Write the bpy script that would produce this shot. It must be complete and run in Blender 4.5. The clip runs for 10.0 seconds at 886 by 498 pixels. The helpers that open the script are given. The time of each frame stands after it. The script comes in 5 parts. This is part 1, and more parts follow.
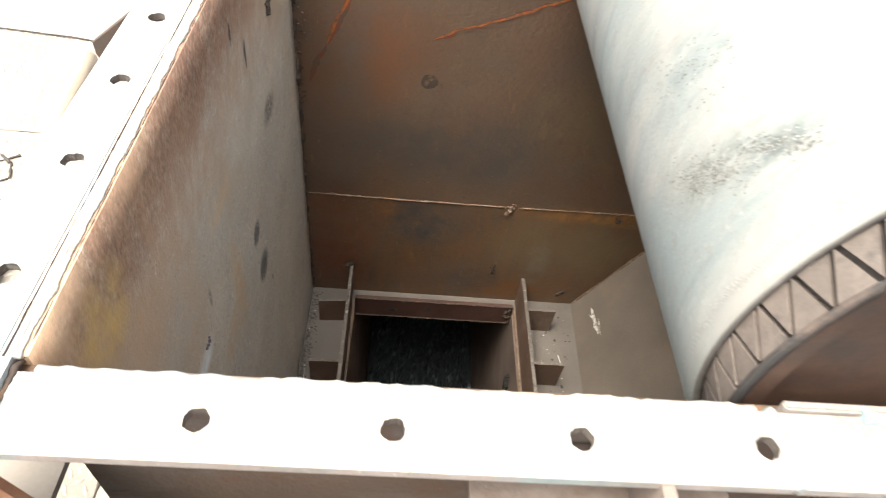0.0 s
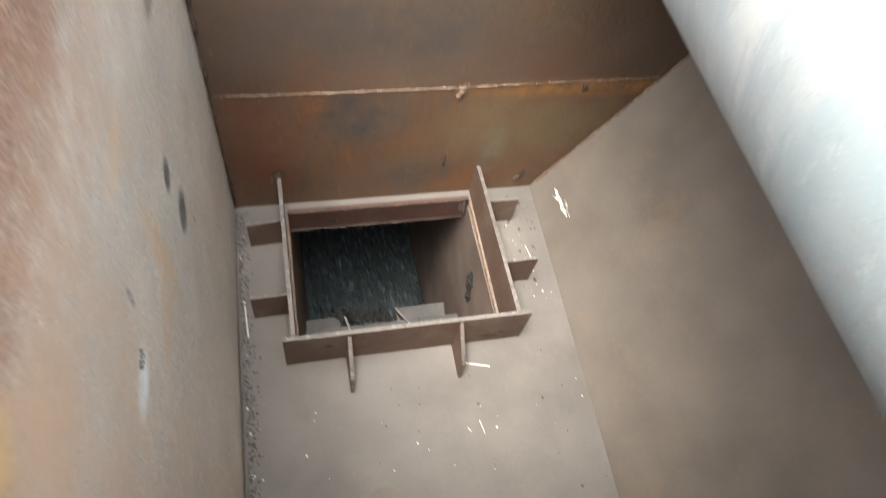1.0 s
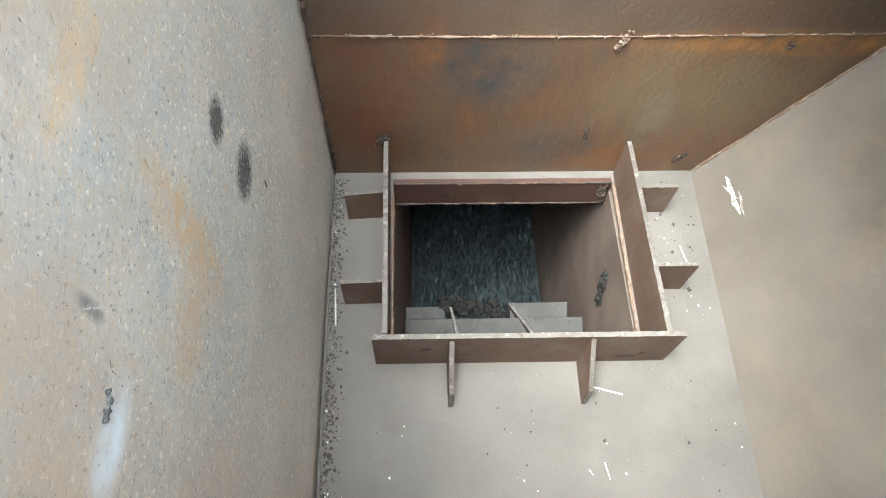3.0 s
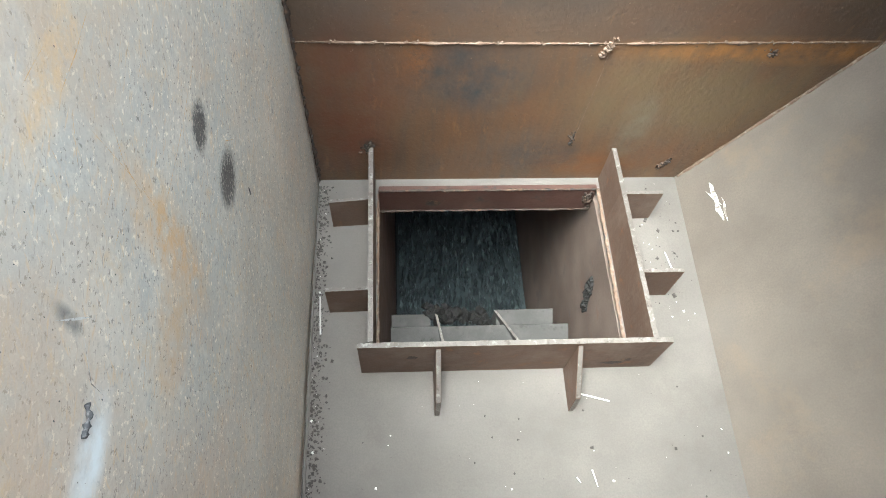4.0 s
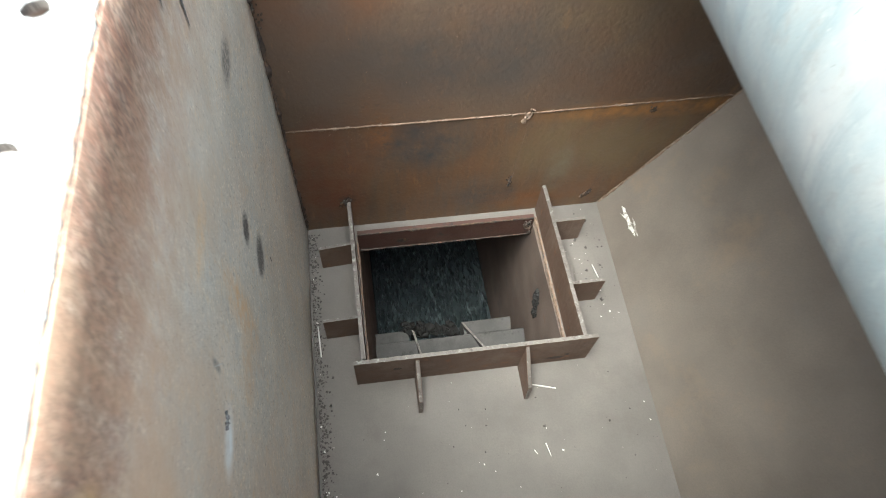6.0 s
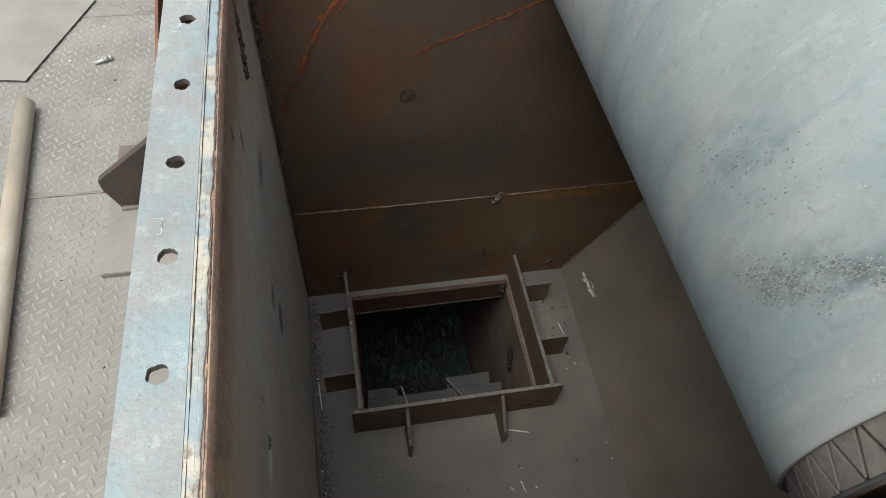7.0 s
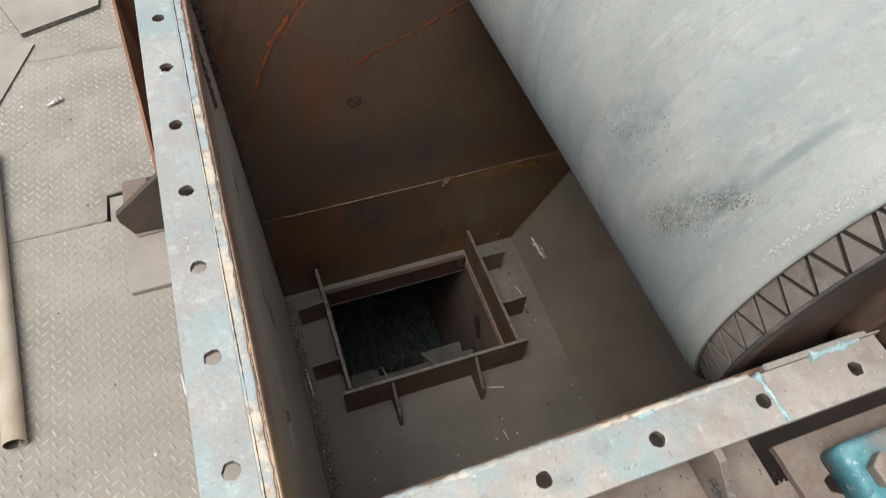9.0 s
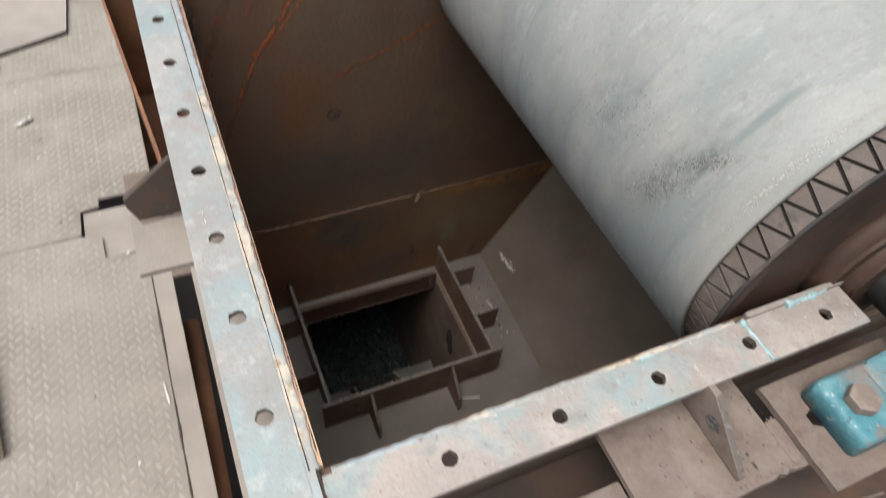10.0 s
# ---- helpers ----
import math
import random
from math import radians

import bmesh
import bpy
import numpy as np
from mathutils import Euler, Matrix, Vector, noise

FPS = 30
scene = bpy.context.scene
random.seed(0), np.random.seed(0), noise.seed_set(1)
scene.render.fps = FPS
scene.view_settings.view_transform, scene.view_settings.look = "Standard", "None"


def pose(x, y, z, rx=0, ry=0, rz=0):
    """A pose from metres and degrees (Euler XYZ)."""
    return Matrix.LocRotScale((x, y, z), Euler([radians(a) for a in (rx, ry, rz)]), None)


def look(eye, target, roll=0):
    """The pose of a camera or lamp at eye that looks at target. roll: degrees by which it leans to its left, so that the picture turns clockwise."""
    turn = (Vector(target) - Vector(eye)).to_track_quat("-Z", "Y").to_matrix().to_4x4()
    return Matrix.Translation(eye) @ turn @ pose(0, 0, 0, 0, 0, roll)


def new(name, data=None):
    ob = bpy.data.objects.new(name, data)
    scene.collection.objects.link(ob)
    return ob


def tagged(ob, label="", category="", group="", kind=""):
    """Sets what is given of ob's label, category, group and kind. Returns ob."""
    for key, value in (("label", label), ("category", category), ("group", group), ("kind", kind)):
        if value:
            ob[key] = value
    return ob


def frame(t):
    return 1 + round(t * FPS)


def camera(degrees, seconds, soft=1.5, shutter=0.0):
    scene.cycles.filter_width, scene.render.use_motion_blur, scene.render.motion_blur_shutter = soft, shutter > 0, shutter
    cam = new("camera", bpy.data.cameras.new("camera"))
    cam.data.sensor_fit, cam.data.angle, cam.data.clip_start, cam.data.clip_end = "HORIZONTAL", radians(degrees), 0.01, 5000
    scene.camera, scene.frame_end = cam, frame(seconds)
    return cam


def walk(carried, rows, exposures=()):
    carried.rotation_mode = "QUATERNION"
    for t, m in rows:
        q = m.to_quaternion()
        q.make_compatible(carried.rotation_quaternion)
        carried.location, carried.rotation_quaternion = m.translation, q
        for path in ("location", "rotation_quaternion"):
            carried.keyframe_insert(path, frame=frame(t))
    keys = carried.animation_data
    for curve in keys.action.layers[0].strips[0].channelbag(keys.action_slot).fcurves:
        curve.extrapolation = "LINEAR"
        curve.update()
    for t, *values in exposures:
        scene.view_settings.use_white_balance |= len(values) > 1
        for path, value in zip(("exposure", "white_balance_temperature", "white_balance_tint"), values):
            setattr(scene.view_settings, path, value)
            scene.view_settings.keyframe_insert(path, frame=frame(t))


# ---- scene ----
cam = camera(69.0, 10.0, soft=0.85, shutter=0.28)
PATH = [
    (0, (0.356, -0.248, 0.502), (0.507, 1.081, -0.985), 8.9),
    (0.2, (0.343, -0.194, 0.475), (0.443, 1.106, -1.042), 7.8),
    (0.4, (0.313, -0.147, 0.437), (0.515, 1.106, -1.109), 10.1),
    (0.5, (0.284, -0.101, 0.411), (0.585, 1.111, -1.151), 11.9),
    (0.7, (0.256, -0.035, 0.387), (0.603, 1.115, -1.212), 9.8),
    (0.8, (0.244, 0.001, 0.368), (0.659, 1.11, -1.243), 11.2),
    (1, (0.244, 0.041, 0.305), (0.68, 1.007, -1.391), 15.5),
    (1.1, (0.245, 0.086, 0.238), (0.715, 0.979, -1.489), 19.9),
    (1.2, (0.232, 0.136, 0.18), (0.679, 1.005, -1.565), 19.5),
    (1.3, (0.271, 0.138, 0.147), (0.549, 1.106, -1.582), 12.0),
    (1.4, (0.245, 0.161, 0.115), (0.504, 1.163, -1.597), 11.3),
    (1.5, (0.264, 0.22, 0.099), (0.58, 1.23, -1.598), 12.9),
    (1.6, (0.269, 0.214, 0.052), (0.543, 1.219, -1.655), 11.2),
    (1.7, (0.283, 0.243, 0.043), (0.456, 1.193, -1.709), 8.1),
    (1.8, (0.269, 0.238, 0.031), (0.296, 1.224, -1.710), 0.4),
    (1.9, (0.262, 0.240, 0.020), (0.479, 1.201, -1.720), 10.9),
    (2, (0.267, 0.255, 0.016), (0.388, 1.235, -1.724), 4.9),
    (2.2, (0.274, 0.252, 0.017), (0.39, 1.197, -1.742), 5.0),
    (3.3, (0.281, 0.246, 0.004), (0.358, 1.186, -1.76), 3.5),
    (3.5, (0.279, 0.249, 0.002), (0.381, 1.197, -1.756), 4.7),
    (4, (0.276, 0.251, 0.0), (0.41, 1.208, -1.751), 6.1),
    (4.5, (0.275, 0.253, 0.0), (0.42, 1.213, -1.749), 6.6),
    (5, (0.275, 0.253, 0.0), (0.425, 1.224, -1.743), 6.8),
    (5.2, (0.276, 0.253, 0.0), (0.423, 1.23, -1.739), 6.7),
    (6.3, (0.224, 0.05, 0.531), (0.471, 1.017, -1.202), 5.5),
    (6.5, (0.206, 0.014, 0.576), (0.447, 1.056, -1.114), 4.2),
    (7, (0.207, -0.037, 0.653), (0.512, 1.087, -0.973), 6.4),
    (7.5, (0.223, -0.05, 0.718), (0.568, 1.046, -0.919), 7.0),
    (8, (0.212, -0.064, 0.77), (0.562, 0.993, -0.891), 7.4),
    (8.5, (0.195, -0.102, 0.814), (0.587, 1.046, -0.775), 5.8),
    (9, (0.139, -0.156, 0.819), (0.579, 0.894, -0.825), 4.3),
    (9.5, (0.113, -0.21, 0.808), (0.488, 0.781, -0.889), 4.7),
    (9.8, (0.07, -0.245, 0.807), (0.556, 0.733, -0.868), 7.9),
    (10, (0.009, -0.25, 0.793), (0.627, 0.85, -0.759), 8.2),
]
EXPOSURES = [(0.0, 1.35, 6400, 0), (0.5, 1.35, 6200, 0), (1.0, 2.3, 6000, 0), (1.5, 2.4, 5700, -3), (2.2, 2.6, 5550, -6), (3.5, 2.68, 5420, -8), (5.2, 2.72, 5420, -8), (6.3, 1.1, 5650, -6), (6.5, 0.34, 5650, -5), (7.0, -0.22, 5620, -6), (8.0, -0.12, 5800, -5), (9.0, -0.14, 6000, -1), (10.0, -0.12, 6050, 2)]
walk(cam, [(t, look(eye, target, roll)) for t, eye, target, roll in PATH], EXPOSURES)

# ---- light ----

world = bpy.data.worlds.new("sky")
scene.world = world
world.use_nodes = True
wn = world.node_tree
sky = wn.nodes.new("ShaderNodeTexSky")
sky.sky_type, sky.sun_disc = "NISHITA", False
sky.sun_elevation, sky.sun_rotation = radians(70), radians(238)
sky.dust_density, sky.air_density, sky.ozone_density = 10.0, 0.4, 0.5
wn.nodes["Background"].inputs["Strength"].default_value = 0.25
wn.links.new(sky.outputs[0], wn.nodes["Background"].inputs["Color"])

sun_data = bpy.data.lights.new("sun", "SUN")
sun_data.energy, sun_data.angle, sun_data.color = 0.75, radians(165), (1.0, 0.965, 0.92)
sun = new("sun", sun_data)
sun.matrix_world = look((-0.85, -0.53, 2.80), (0, 0, 0))


# ---- materials ----
ONE = (1, 1, 1)


def material(name, base, spots=(), rough=0.7, metal=0.0, bump=0.25, grain=220.0, blotch=5.0, spread=0.22, stretch=(1, 1, 1), bump_scale=None, bands=(), patches=(), streaks=()):
    """Colour base varied by two noises; spots: (colour, scale, from, to, strength, stretch) laid over it by masks of noise;
    streaks: (colour, slant about x, length, width, from, to, strength), drawn-out scratches on an upright sheet."""
    m = bpy.data.materials.new(name)
    m.use_nodes = True
    nt = m.node_tree
    n, ln = nt.nodes, nt.links
    bsdf = n["Principled BSDF"]
    co = n.new("ShaderNodeTexCoord")

    def mapped(sc):
        mp = n.new("ShaderNodeMapping")
        mp.inputs["Scale"].default_value = sc
        mp.inputs["Location"].default_value = (sum(map(ord, name)) % 17, 3.1, 1.7)
        ln.new(co.outputs["Object"], mp.inputs["Vector"])
        return mp.outputs[0]

    def noise_of(scale, detail=5, sc=(1, 1, 1), r=0.6):
        t = n.new("ShaderNodeTexNoise")
        t.inputs["Scale"].default_value, t.inputs["Detail"].default_value, t.inputs["Roughness"].default_value = scale, detail, r
        ln.new(mapped(sc), t.inputs["Vector"])
        return t.outputs["Fac"]

    def mask(src, a, b, top=1.0):
        r = n.new("ShaderNodeMapRange")
        r.inputs["From Min"].default_value, r.inputs["From Max"].default_value, r.inputs["To Max"].default_value = a, b, top
        ln.new(src, r.inputs["Value"])
        return r.outputs[0]

    def mix(fac, c1, c2, mode="MIX"):
        x = n.new("ShaderNodeMix")
        x.data_type, x.blend_type = "RGBA", mode
        for sock, v in ((x.inputs["Factor"], fac), (x.inputs["A"], c1), (x.inputs["B"], c2)):
            if isinstance(v, tuple):
                sock.default_value = (*v, 1)
            elif isinstance(v, (int, float)):
                sock.default_value = v
            else:
                ln.new(v, sock)
        return x.outputs["Result"]

    big = noise_of(blotch, 6, stretch)
    lo = tuple(c * (1 - spread) for c in base)
    hi = tuple(min(1, c * (1 + spread)) for c in base)
    col = mix(mask(big, 0.3, 0.7), lo, hi)
    fine = noise_of(grain, 4)
    col = mix(mask(fine, 0.3, 0.75, 0.35), col, tuple(c * 0.55 for c in base))
    for colour, scale, a, b, strength, sc in spots:
        col = mix(mask(noise_of(scale, 7, sc, 0.68), a, b, strength), col, colour)
    for colour, slant, length, width, a, b2, strength in streaks:
        mp = n.new("ShaderNodeMapping")
        mp.vector_type = "TEXTURE"
        mp.inputs["Rotation"].default_value = (slant, 0, 0)
        mp.inputs["Scale"].default_value = (1, length, width)
        mp.inputs["Location"].default_value = (0, slant * 3.7, 1.3)
        ln.new(co.outputs["Object"], mp.inputs["Vector"])
        t = n.new("ShaderNodeTexNoise")
        t.inputs["Scale"].default_value, t.inputs["Detail"].default_value, t.inputs["Roughness"].default_value = 1.0, 4, 0.6
        ln.new(mp.outputs[0], t.inputs["Vector"])
        col = mix(mask(t.outputs["Fac"], a, b2, strength), col, colour)
    for colour, axis, a, b2, strength, scale, sc in bands:
        sep = n.new("ShaderNodeSeparateXYZ")
        ln.new(co.outputs["Object"], sep.inputs[0])
        along = mask(sep.outputs["XYZ".index(axis)], a, b2)
        mul = n.new("ShaderNodeMath")
        mul.operation = "MULTIPLY"
        ln.new(along, mul.inputs[0])
        ln.new(mask(noise_of(scale, 6, sc, 0.65), 0.36, 0.6, strength), mul.inputs[1])
        col = mix(mul.outputs[0], col, colour)
    for colour, centre, radius, strength, scale in patches:
        geo = n.new("ShaderNodeNewGeometry")
        sub, mul3, leng = n.new("ShaderNodeVectorMath"), n.new("ShaderNodeVectorMath"), n.new("ShaderNodeVectorMath")
        sub.operation, mul3.operation, leng.operation = "SUBTRACT", "MULTIPLY", "LENGTH"
        ln.new(geo.outputs["Position"], sub.inputs[0])
        sub.inputs[1].default_value = centre
        ln.new(sub.outputs[0], mul3.inputs[0])
        mul3.inputs[1].default_value = tuple(1 / r for r in radius)
        ln.new(mul3.outputs[0], leng.inputs[0])
        near = mask(leng.outputs["Value"], 1.0, 0.35)
        times = n.new("ShaderNodeMath")
        times.operation = "MULTIPLY"
        ln.new(near, times.inputs[0])
        ln.new(mask(noise_of(scale, 6, ONE, 0.65), 0.34, 0.62, strength), times.inputs[1])
        col = mix(times.outputs[0], col, colour)
    ln.new(col, bsdf.inputs["Base Color"])
    rr = n.new("ShaderNodeMapRange")
    rr.inputs["From Min"].default_value, rr.inputs["From Max"].default_value = 0.25, 0.75
    rr.inputs["To Min"].default_value, rr.inputs["To Max"].default_value = max(0.05, rough - 0.12), min(1, rough + 0.12)
    ln.new(noise_of(blotch * 4, 5, stretch), rr.inputs["Value"])
    ln.new(rr.outputs[0], bsdf.inputs["Roughness"])
    bsdf.inputs["Metallic"].default_value = metal
    bsdf.inputs["Specular IOR Level"].default_value = 0.35
    b = n.new("ShaderNodeBump")
    b.inputs["Strength"].default_value, b.inputs["Distance"].default_value = bump, 0.002
    ln.new(noise_of(bump_scale or grain * 0.5, 6), b.inputs["Height"])
    ln.new(b.outputs[0], bsdf.inputs["Normal"])
    return m


M_LEFT = material("mill_scale_steel", (0.575, 0.525, 0.455), [
    ((0.46, 0.462, 0.435), 4.5, 0.46, 0.62, 0.65, ONE), ((0.57, 0.43, 0.32), 7.0, 0.53, 0.66, 0.5, ONE), ((0.42, 0.42, 0.40), 16.0, 0.54, 0.64, 0.6, ONE), ((0.62, 0.47, 0.29), 26.0, 0.57, 0.66, 0.55, ONE),
    ((0.64, 0.60, 0.52), 60.0, 0.54, 0.62, 0.55, ONE), ((0.27, 0.26, 0.245), 90.0, 0.58, 0.68, 0.6, ONE), ((0.86, 0.78, 0.64), 130.0, 0.585, 0.63, 0.85, ONE), ((0.13, 0.12, 0.11), 150.0, 0.595, 0.64, 0.8, ONE)],
    rough=0.45, grain=160, bump=0.5, bump_scale=200,
    streaks=[((0.66, 0.46, 0.25), 0.25, 0.030, 0.0060, 0.58, 0.68, 0.6), ((0.68, 0.50, 0.28), 1.05, 0.035, 0.0045, 0.60, 0.68, 0.6), ((0.72, 0.68, 0.60), 0.75, 0.015, 0.002, 0.60, 0.68, 0.6), ((0.22, 0.20, 0.185), 0.55, 0.012, 0.0025, 0.61, 0.68, 0.7)],
    bands=[((0.46, 0.37, 0.275), "Z", 0.95, 1.25, 0.8, 7.0, ONE), ((0.36, 0.23, 0.155), "Z", 1.16, 1.40, 0.8, 32.0, (1, 1, 0.6)), ((0.44, 0.26, 0.16), "Z", 1.24, 1.46, 0.6, 11.0, (1, 1, 0.5)), ((0.30, 0.15, 0.10), "Z", 1.34, 1.46, 0.9, 60.0, (1, 1, 0.6)), ((0.12, 0.075, 0.055), "Z", 1.32, 1.44, 0.8, 190.0, (1, 1, 0.5)), ((0.56, 0.38, 0.24), "Y", -0.15, -0.50, 0.7, 7.0, (1, 1, 0.6))],
    # first patch: pale glare beside the weld scar, painted into the colour
    patches=[((0.80, 0.82, 0.82), (0.05, 0.362, -0.512), (0.1, 0.066, 0.034), 1.5, 6), ((0.60, 0.40, 0.15), (0.05, 0.157, -0.11), (0.2, 0.08, 0.08), 0.9, 24), ((0.62, 0.42, 0.22), (0.05, 0.58, -0.335), (0.1, 0.10, 0.03), 0.7, 60), ((0.60, 0.40, 0.21), (0.05, 0.59, -0.60), (0.1, 0.05, 0.17), 1.0, 45), ((0.56, 0.40, 0.24), (0.05, 0.50, -0.64), (0.1, 0.10, 0.06), 0.8, 50), ((0.13, 0.125, 0.12), (0.05, 0.437, -0.435), (0.1, 0.010, 0.030), 1.0, 30),
             ((0.10, 0.096, 0.092), (0.05, 0.760, -0.617), (0.1, 0.037, 0.035), 2.6, 190), ((0.10, 0.096, 0.092), (0.05, 0.779, -0.752), (0.1, 0.052, 0.046), 2.6, 190), ((0.15, 0.135, 0.125), (0.05, 0.980, -0.430), (0.1, 0.060, 0.042), 1.4, 120)])
M_FAR = material("rusted_steel", (0.108, 0.074, 0.051), [
    ((0.150, 0.071, 0.037), 2.5, 0.45, 0.65, 0.55, (1, 1, 0.6)), ((0.092, 0.083, 0.076), 3.2, 0.50, 0.68, 0.6, ONE), ((0.199, 0.140, 0.071), 3.0, 0.55, 0.7, 0.5, (1, 1, 0.7)), ((0.304, 0.161, 0.065), 26, 0.60, 0.70, 0.4, (1, 1, 0.25)), ((0.053, 0.042, 0.039), 45, 0.58, 0.70, 0.6, ONE), ((0.187, 0.139, 0.086), 110, 0.60, 0.70, 0.5, ONE), ((0.329, 0.249, 0.181), 170, 0.68, 0.75, 0.5, ONE)],
    rough=0.5, grain=140, bump=1.0, bump_scale=70,
    bands=[((0.098, 0.064, 0.045), "Z", 0.50, 0.545, 0.5, 4.0, ONE), ((0.175, 0.083, 0.032), "Z", 0.545, 0.51, 0.35, 30.0, (1, 1, 0.15))],
    # painted gleam at x 0.875 above the bar, painted ochre sheen at x 0.98
    patches=[((0.050, 0.047, 0.045), (0.55, 1.288, -0.74), (0.40, 0.2, 0.22), 0.9, 4), ((0.135, 0.062, 0.032), (0.22, 1.288, -0.45), (0.30, 0.2, 0.30), 0.8, 6), ((0.12, 0.085, 0.05), (0.95, 1.288, -0.62), (0.30, 0.2, 0.22), 0.7, 5), ((0.04, 0.045, 0.05), (0.44, 1.288, -1.09), (0.199, 0.222, 0.130), 1.1, 8), ((0.05, 0.05, 0.052), (0.66, 1.288, -1.38), (0.140, 0.222, 0.076), 0.8, 14), ((0.17, 0.15, 0.115), (0.875, 1.288, -1.25), (0.064, 0.222, 0.162), 1.0, 7), ((0.152, 0.110, 0.060), (0.98, 1.288, -1.15), (0.398, 0.222, 0.216), 0.9, 5), ((0.26, 0.125, 0.04), (1.12, 1.288, -1.005), (0.468, 0.222, 0.049), 1.0, 22), ((0.20, 0.09, 0.035), (0.32, 1.288, -1.03), (0.047, 0.222, 0.108), 0.8, 40), ((0.12, 0.042, 0.024), (0.14, 1.288, -1.2), (0.211, 0.222, 0.324), 0.9, 6), ((0.17, 0.075, 0.03), (0.80, 1.288, -1.42), (0.187, 0.222, 0.065), 0.8, 18), ((0.03, 0.028, 0.027), (0.205, 1.288, -1.33), (0.035, 0.222, 0.032), 0.9, 40)])
M_FLOOR = material("dusty_brown_steel", (0.144, 0.127, 0.115), [((0.167, 0.149, 0.137), 3.0, 0.45, 0.7, 0.5, ONE), ((0.100, 0.086, 0.075), 7.0, 0.55, 0.72, 0.35, ONE), ((0.067, 0.057, 0.050), 90, 0.68, 0.75, 0.5, ONE), ((0.280, 0.266, 0.247), 140, 0.73, 0.78, 0.6, ONE)], rough=0.85, grain=260, bump=0.2)
M_SLOPE = material("dusty_slope_steel", (0.147, 0.122, 0.102), [((0.169, 0.143, 0.122), 2.2, 0.45, 0.7, 0.5, ONE), ((0.200, 0.144, 0.097), 4, 0.54, 0.70, 0.5, ONE), ((0.135, 0.120, 0.108), 6, 0.55, 0.7, 0.4, ONE), ((0.107, 0.081, 0.062), 70, 0.66, 0.74, 0.35, ONE), ((0.400, 0.345, 0.292), 150, 0.735, 0.78, 0.6, ONE)], rough=0.8, grain=240, bump=0.2)
M_BAR = material("bar_steel", (0.118, 0.074, 0.053), [((0.212, 0.162, 0.132), 6, 0.46, 0.68, 0.5, ONE), ((0.051, 0.041, 0.036), 14, 0.62, 0.72, 0.6, ONE), ((0.238, 0.111, 0.051), 20, 0.58, 0.68, 0.4, ONE)], rough=0.65, bump=0.4)
M_CUT = material("flame_cut_edge", (0.149, 0.129, 0.115), [((0.306, 0.293, 0.272), 60, 0.54, 0.66, 0.7, ONE), ((0.068, 0.051, 0.043), 45, 0.56, 0.66, 0.8, ONE)], rough=0.5, metal=0.15, bump=0.8)
M_FLANGE = material("flange_steel", (0.333, 0.324, 0.310), [((0.266, 0.338, 0.351), 6, 0.45, 0.62, 0.8, ONE), ((0.279, 0.211, 0.189), 8, 0.53, 0.68, 0.6, (1, 0.6, 1)), ((0.468, 0.477, 0.468), 30, 0.54, 0.68, 0.5, ONE), ((0.144, 0.135, 0.131), 70, 0.63, 0.70, 0.5, ONE), ((0.090, 0.077, 0.072), 160, 0.62, 0.69, 0.65, ONE), ((0.594, 0.585, 0.567), 210, 0.64, 0.71, 0.6, ONE)], rough=0.5, metal=0.15, grain=200, bump=0.8)
M_FLANGE2 = material("dusty_flange_steel", (0.324, 0.284, 0.259), [((0.405, 0.383, 0.360), 18, 0.5, 0.68, 0.6, ONE), ((0.243, 0.320, 0.329), 6, 0.48, 0.60, 0.85, ONE), ((0.225, 0.149, 0.117), 12, 0.53, 0.66, 0.65, ONE), ((0.558, 0.540, 0.522), 80, 0.62, 0.70, 0.6, ONE), ((0.099, 0.081, 0.072), 110, 0.61, 0.70, 0.6, ONE)], rough=0.55, metal=0.1, grain=220, bump=0.7)
M_WELD = material("weld_bead", (0.34, 0.335, 0.315), [((0.31, 0.36, 0.385), 7, 0.44, 0.56, 0.8, (1, 0.5, 1)), ((0.52, 0.45, 0.36), 9, 0.54, 0.60, 0.9, ONE), ((0.20, 0.14, 0.10), 35, 0.56, 0.66, 0.7, ONE), ((0.60, 0.59, 0.56), 90, 0.60, 0.7, 0.5, ONE)], rough=0.5, metal=0.1, bump=0.9)
M_WELDBLUE = material("blue_weld", (0.30, 0.42, 0.44), [((0.58, 0.64, 0.64), 60, 0.5, 0.65, 0.7, ONE), ((0.12, 0.12, 0.12), 70, 0.58, 0.67, 0.8, ONE)], rough=0.5, bump=0.9)
M_WELDDARK = material("dark_weld", (0.055, 0.04, 0.032), [((0.17, 0.10, 0.06), 50, 0.5, 0.65, 0.7, ONE), ((0.02, 0.02, 0.022), 30, 0.55, 0.65, 0.8, ONE)], rough=0.65, bump=0.8)
M_WELDSEAM = material("seam_weld", (0.165, 0.108, 0.075), [((0.27, 0.215, 0.17), 60, 0.5, 0.65, 0.6, ONE), ((0.06, 0.045, 0.038), 45, 0.58, 0.68, 0.7, ONE)], rough=0.6, bump=0.6)
M_RUSTLINE = material("orange_rust", (0.29, 0.085, 0.02), [((0.085, 0.052, 0.036), 60, 0.46, 0.60, 0.9, ONE), ((0.36, 0.17, 0.055), 130, 0.57, 0.67, 0.6, ONE)], rough=0.9, bump=0.8)
M_LIP = material("red_brown_lip", (0.072, 0.036, 0.028), [((0.11, 0.066, 0.048), 9, 0.5, 0.68, 0.6, ONE), ((0.03, 0.026, 0.025), 18, 0.58, 0.68, 0.8, ONE)], rough=0.6, bump=0.5)
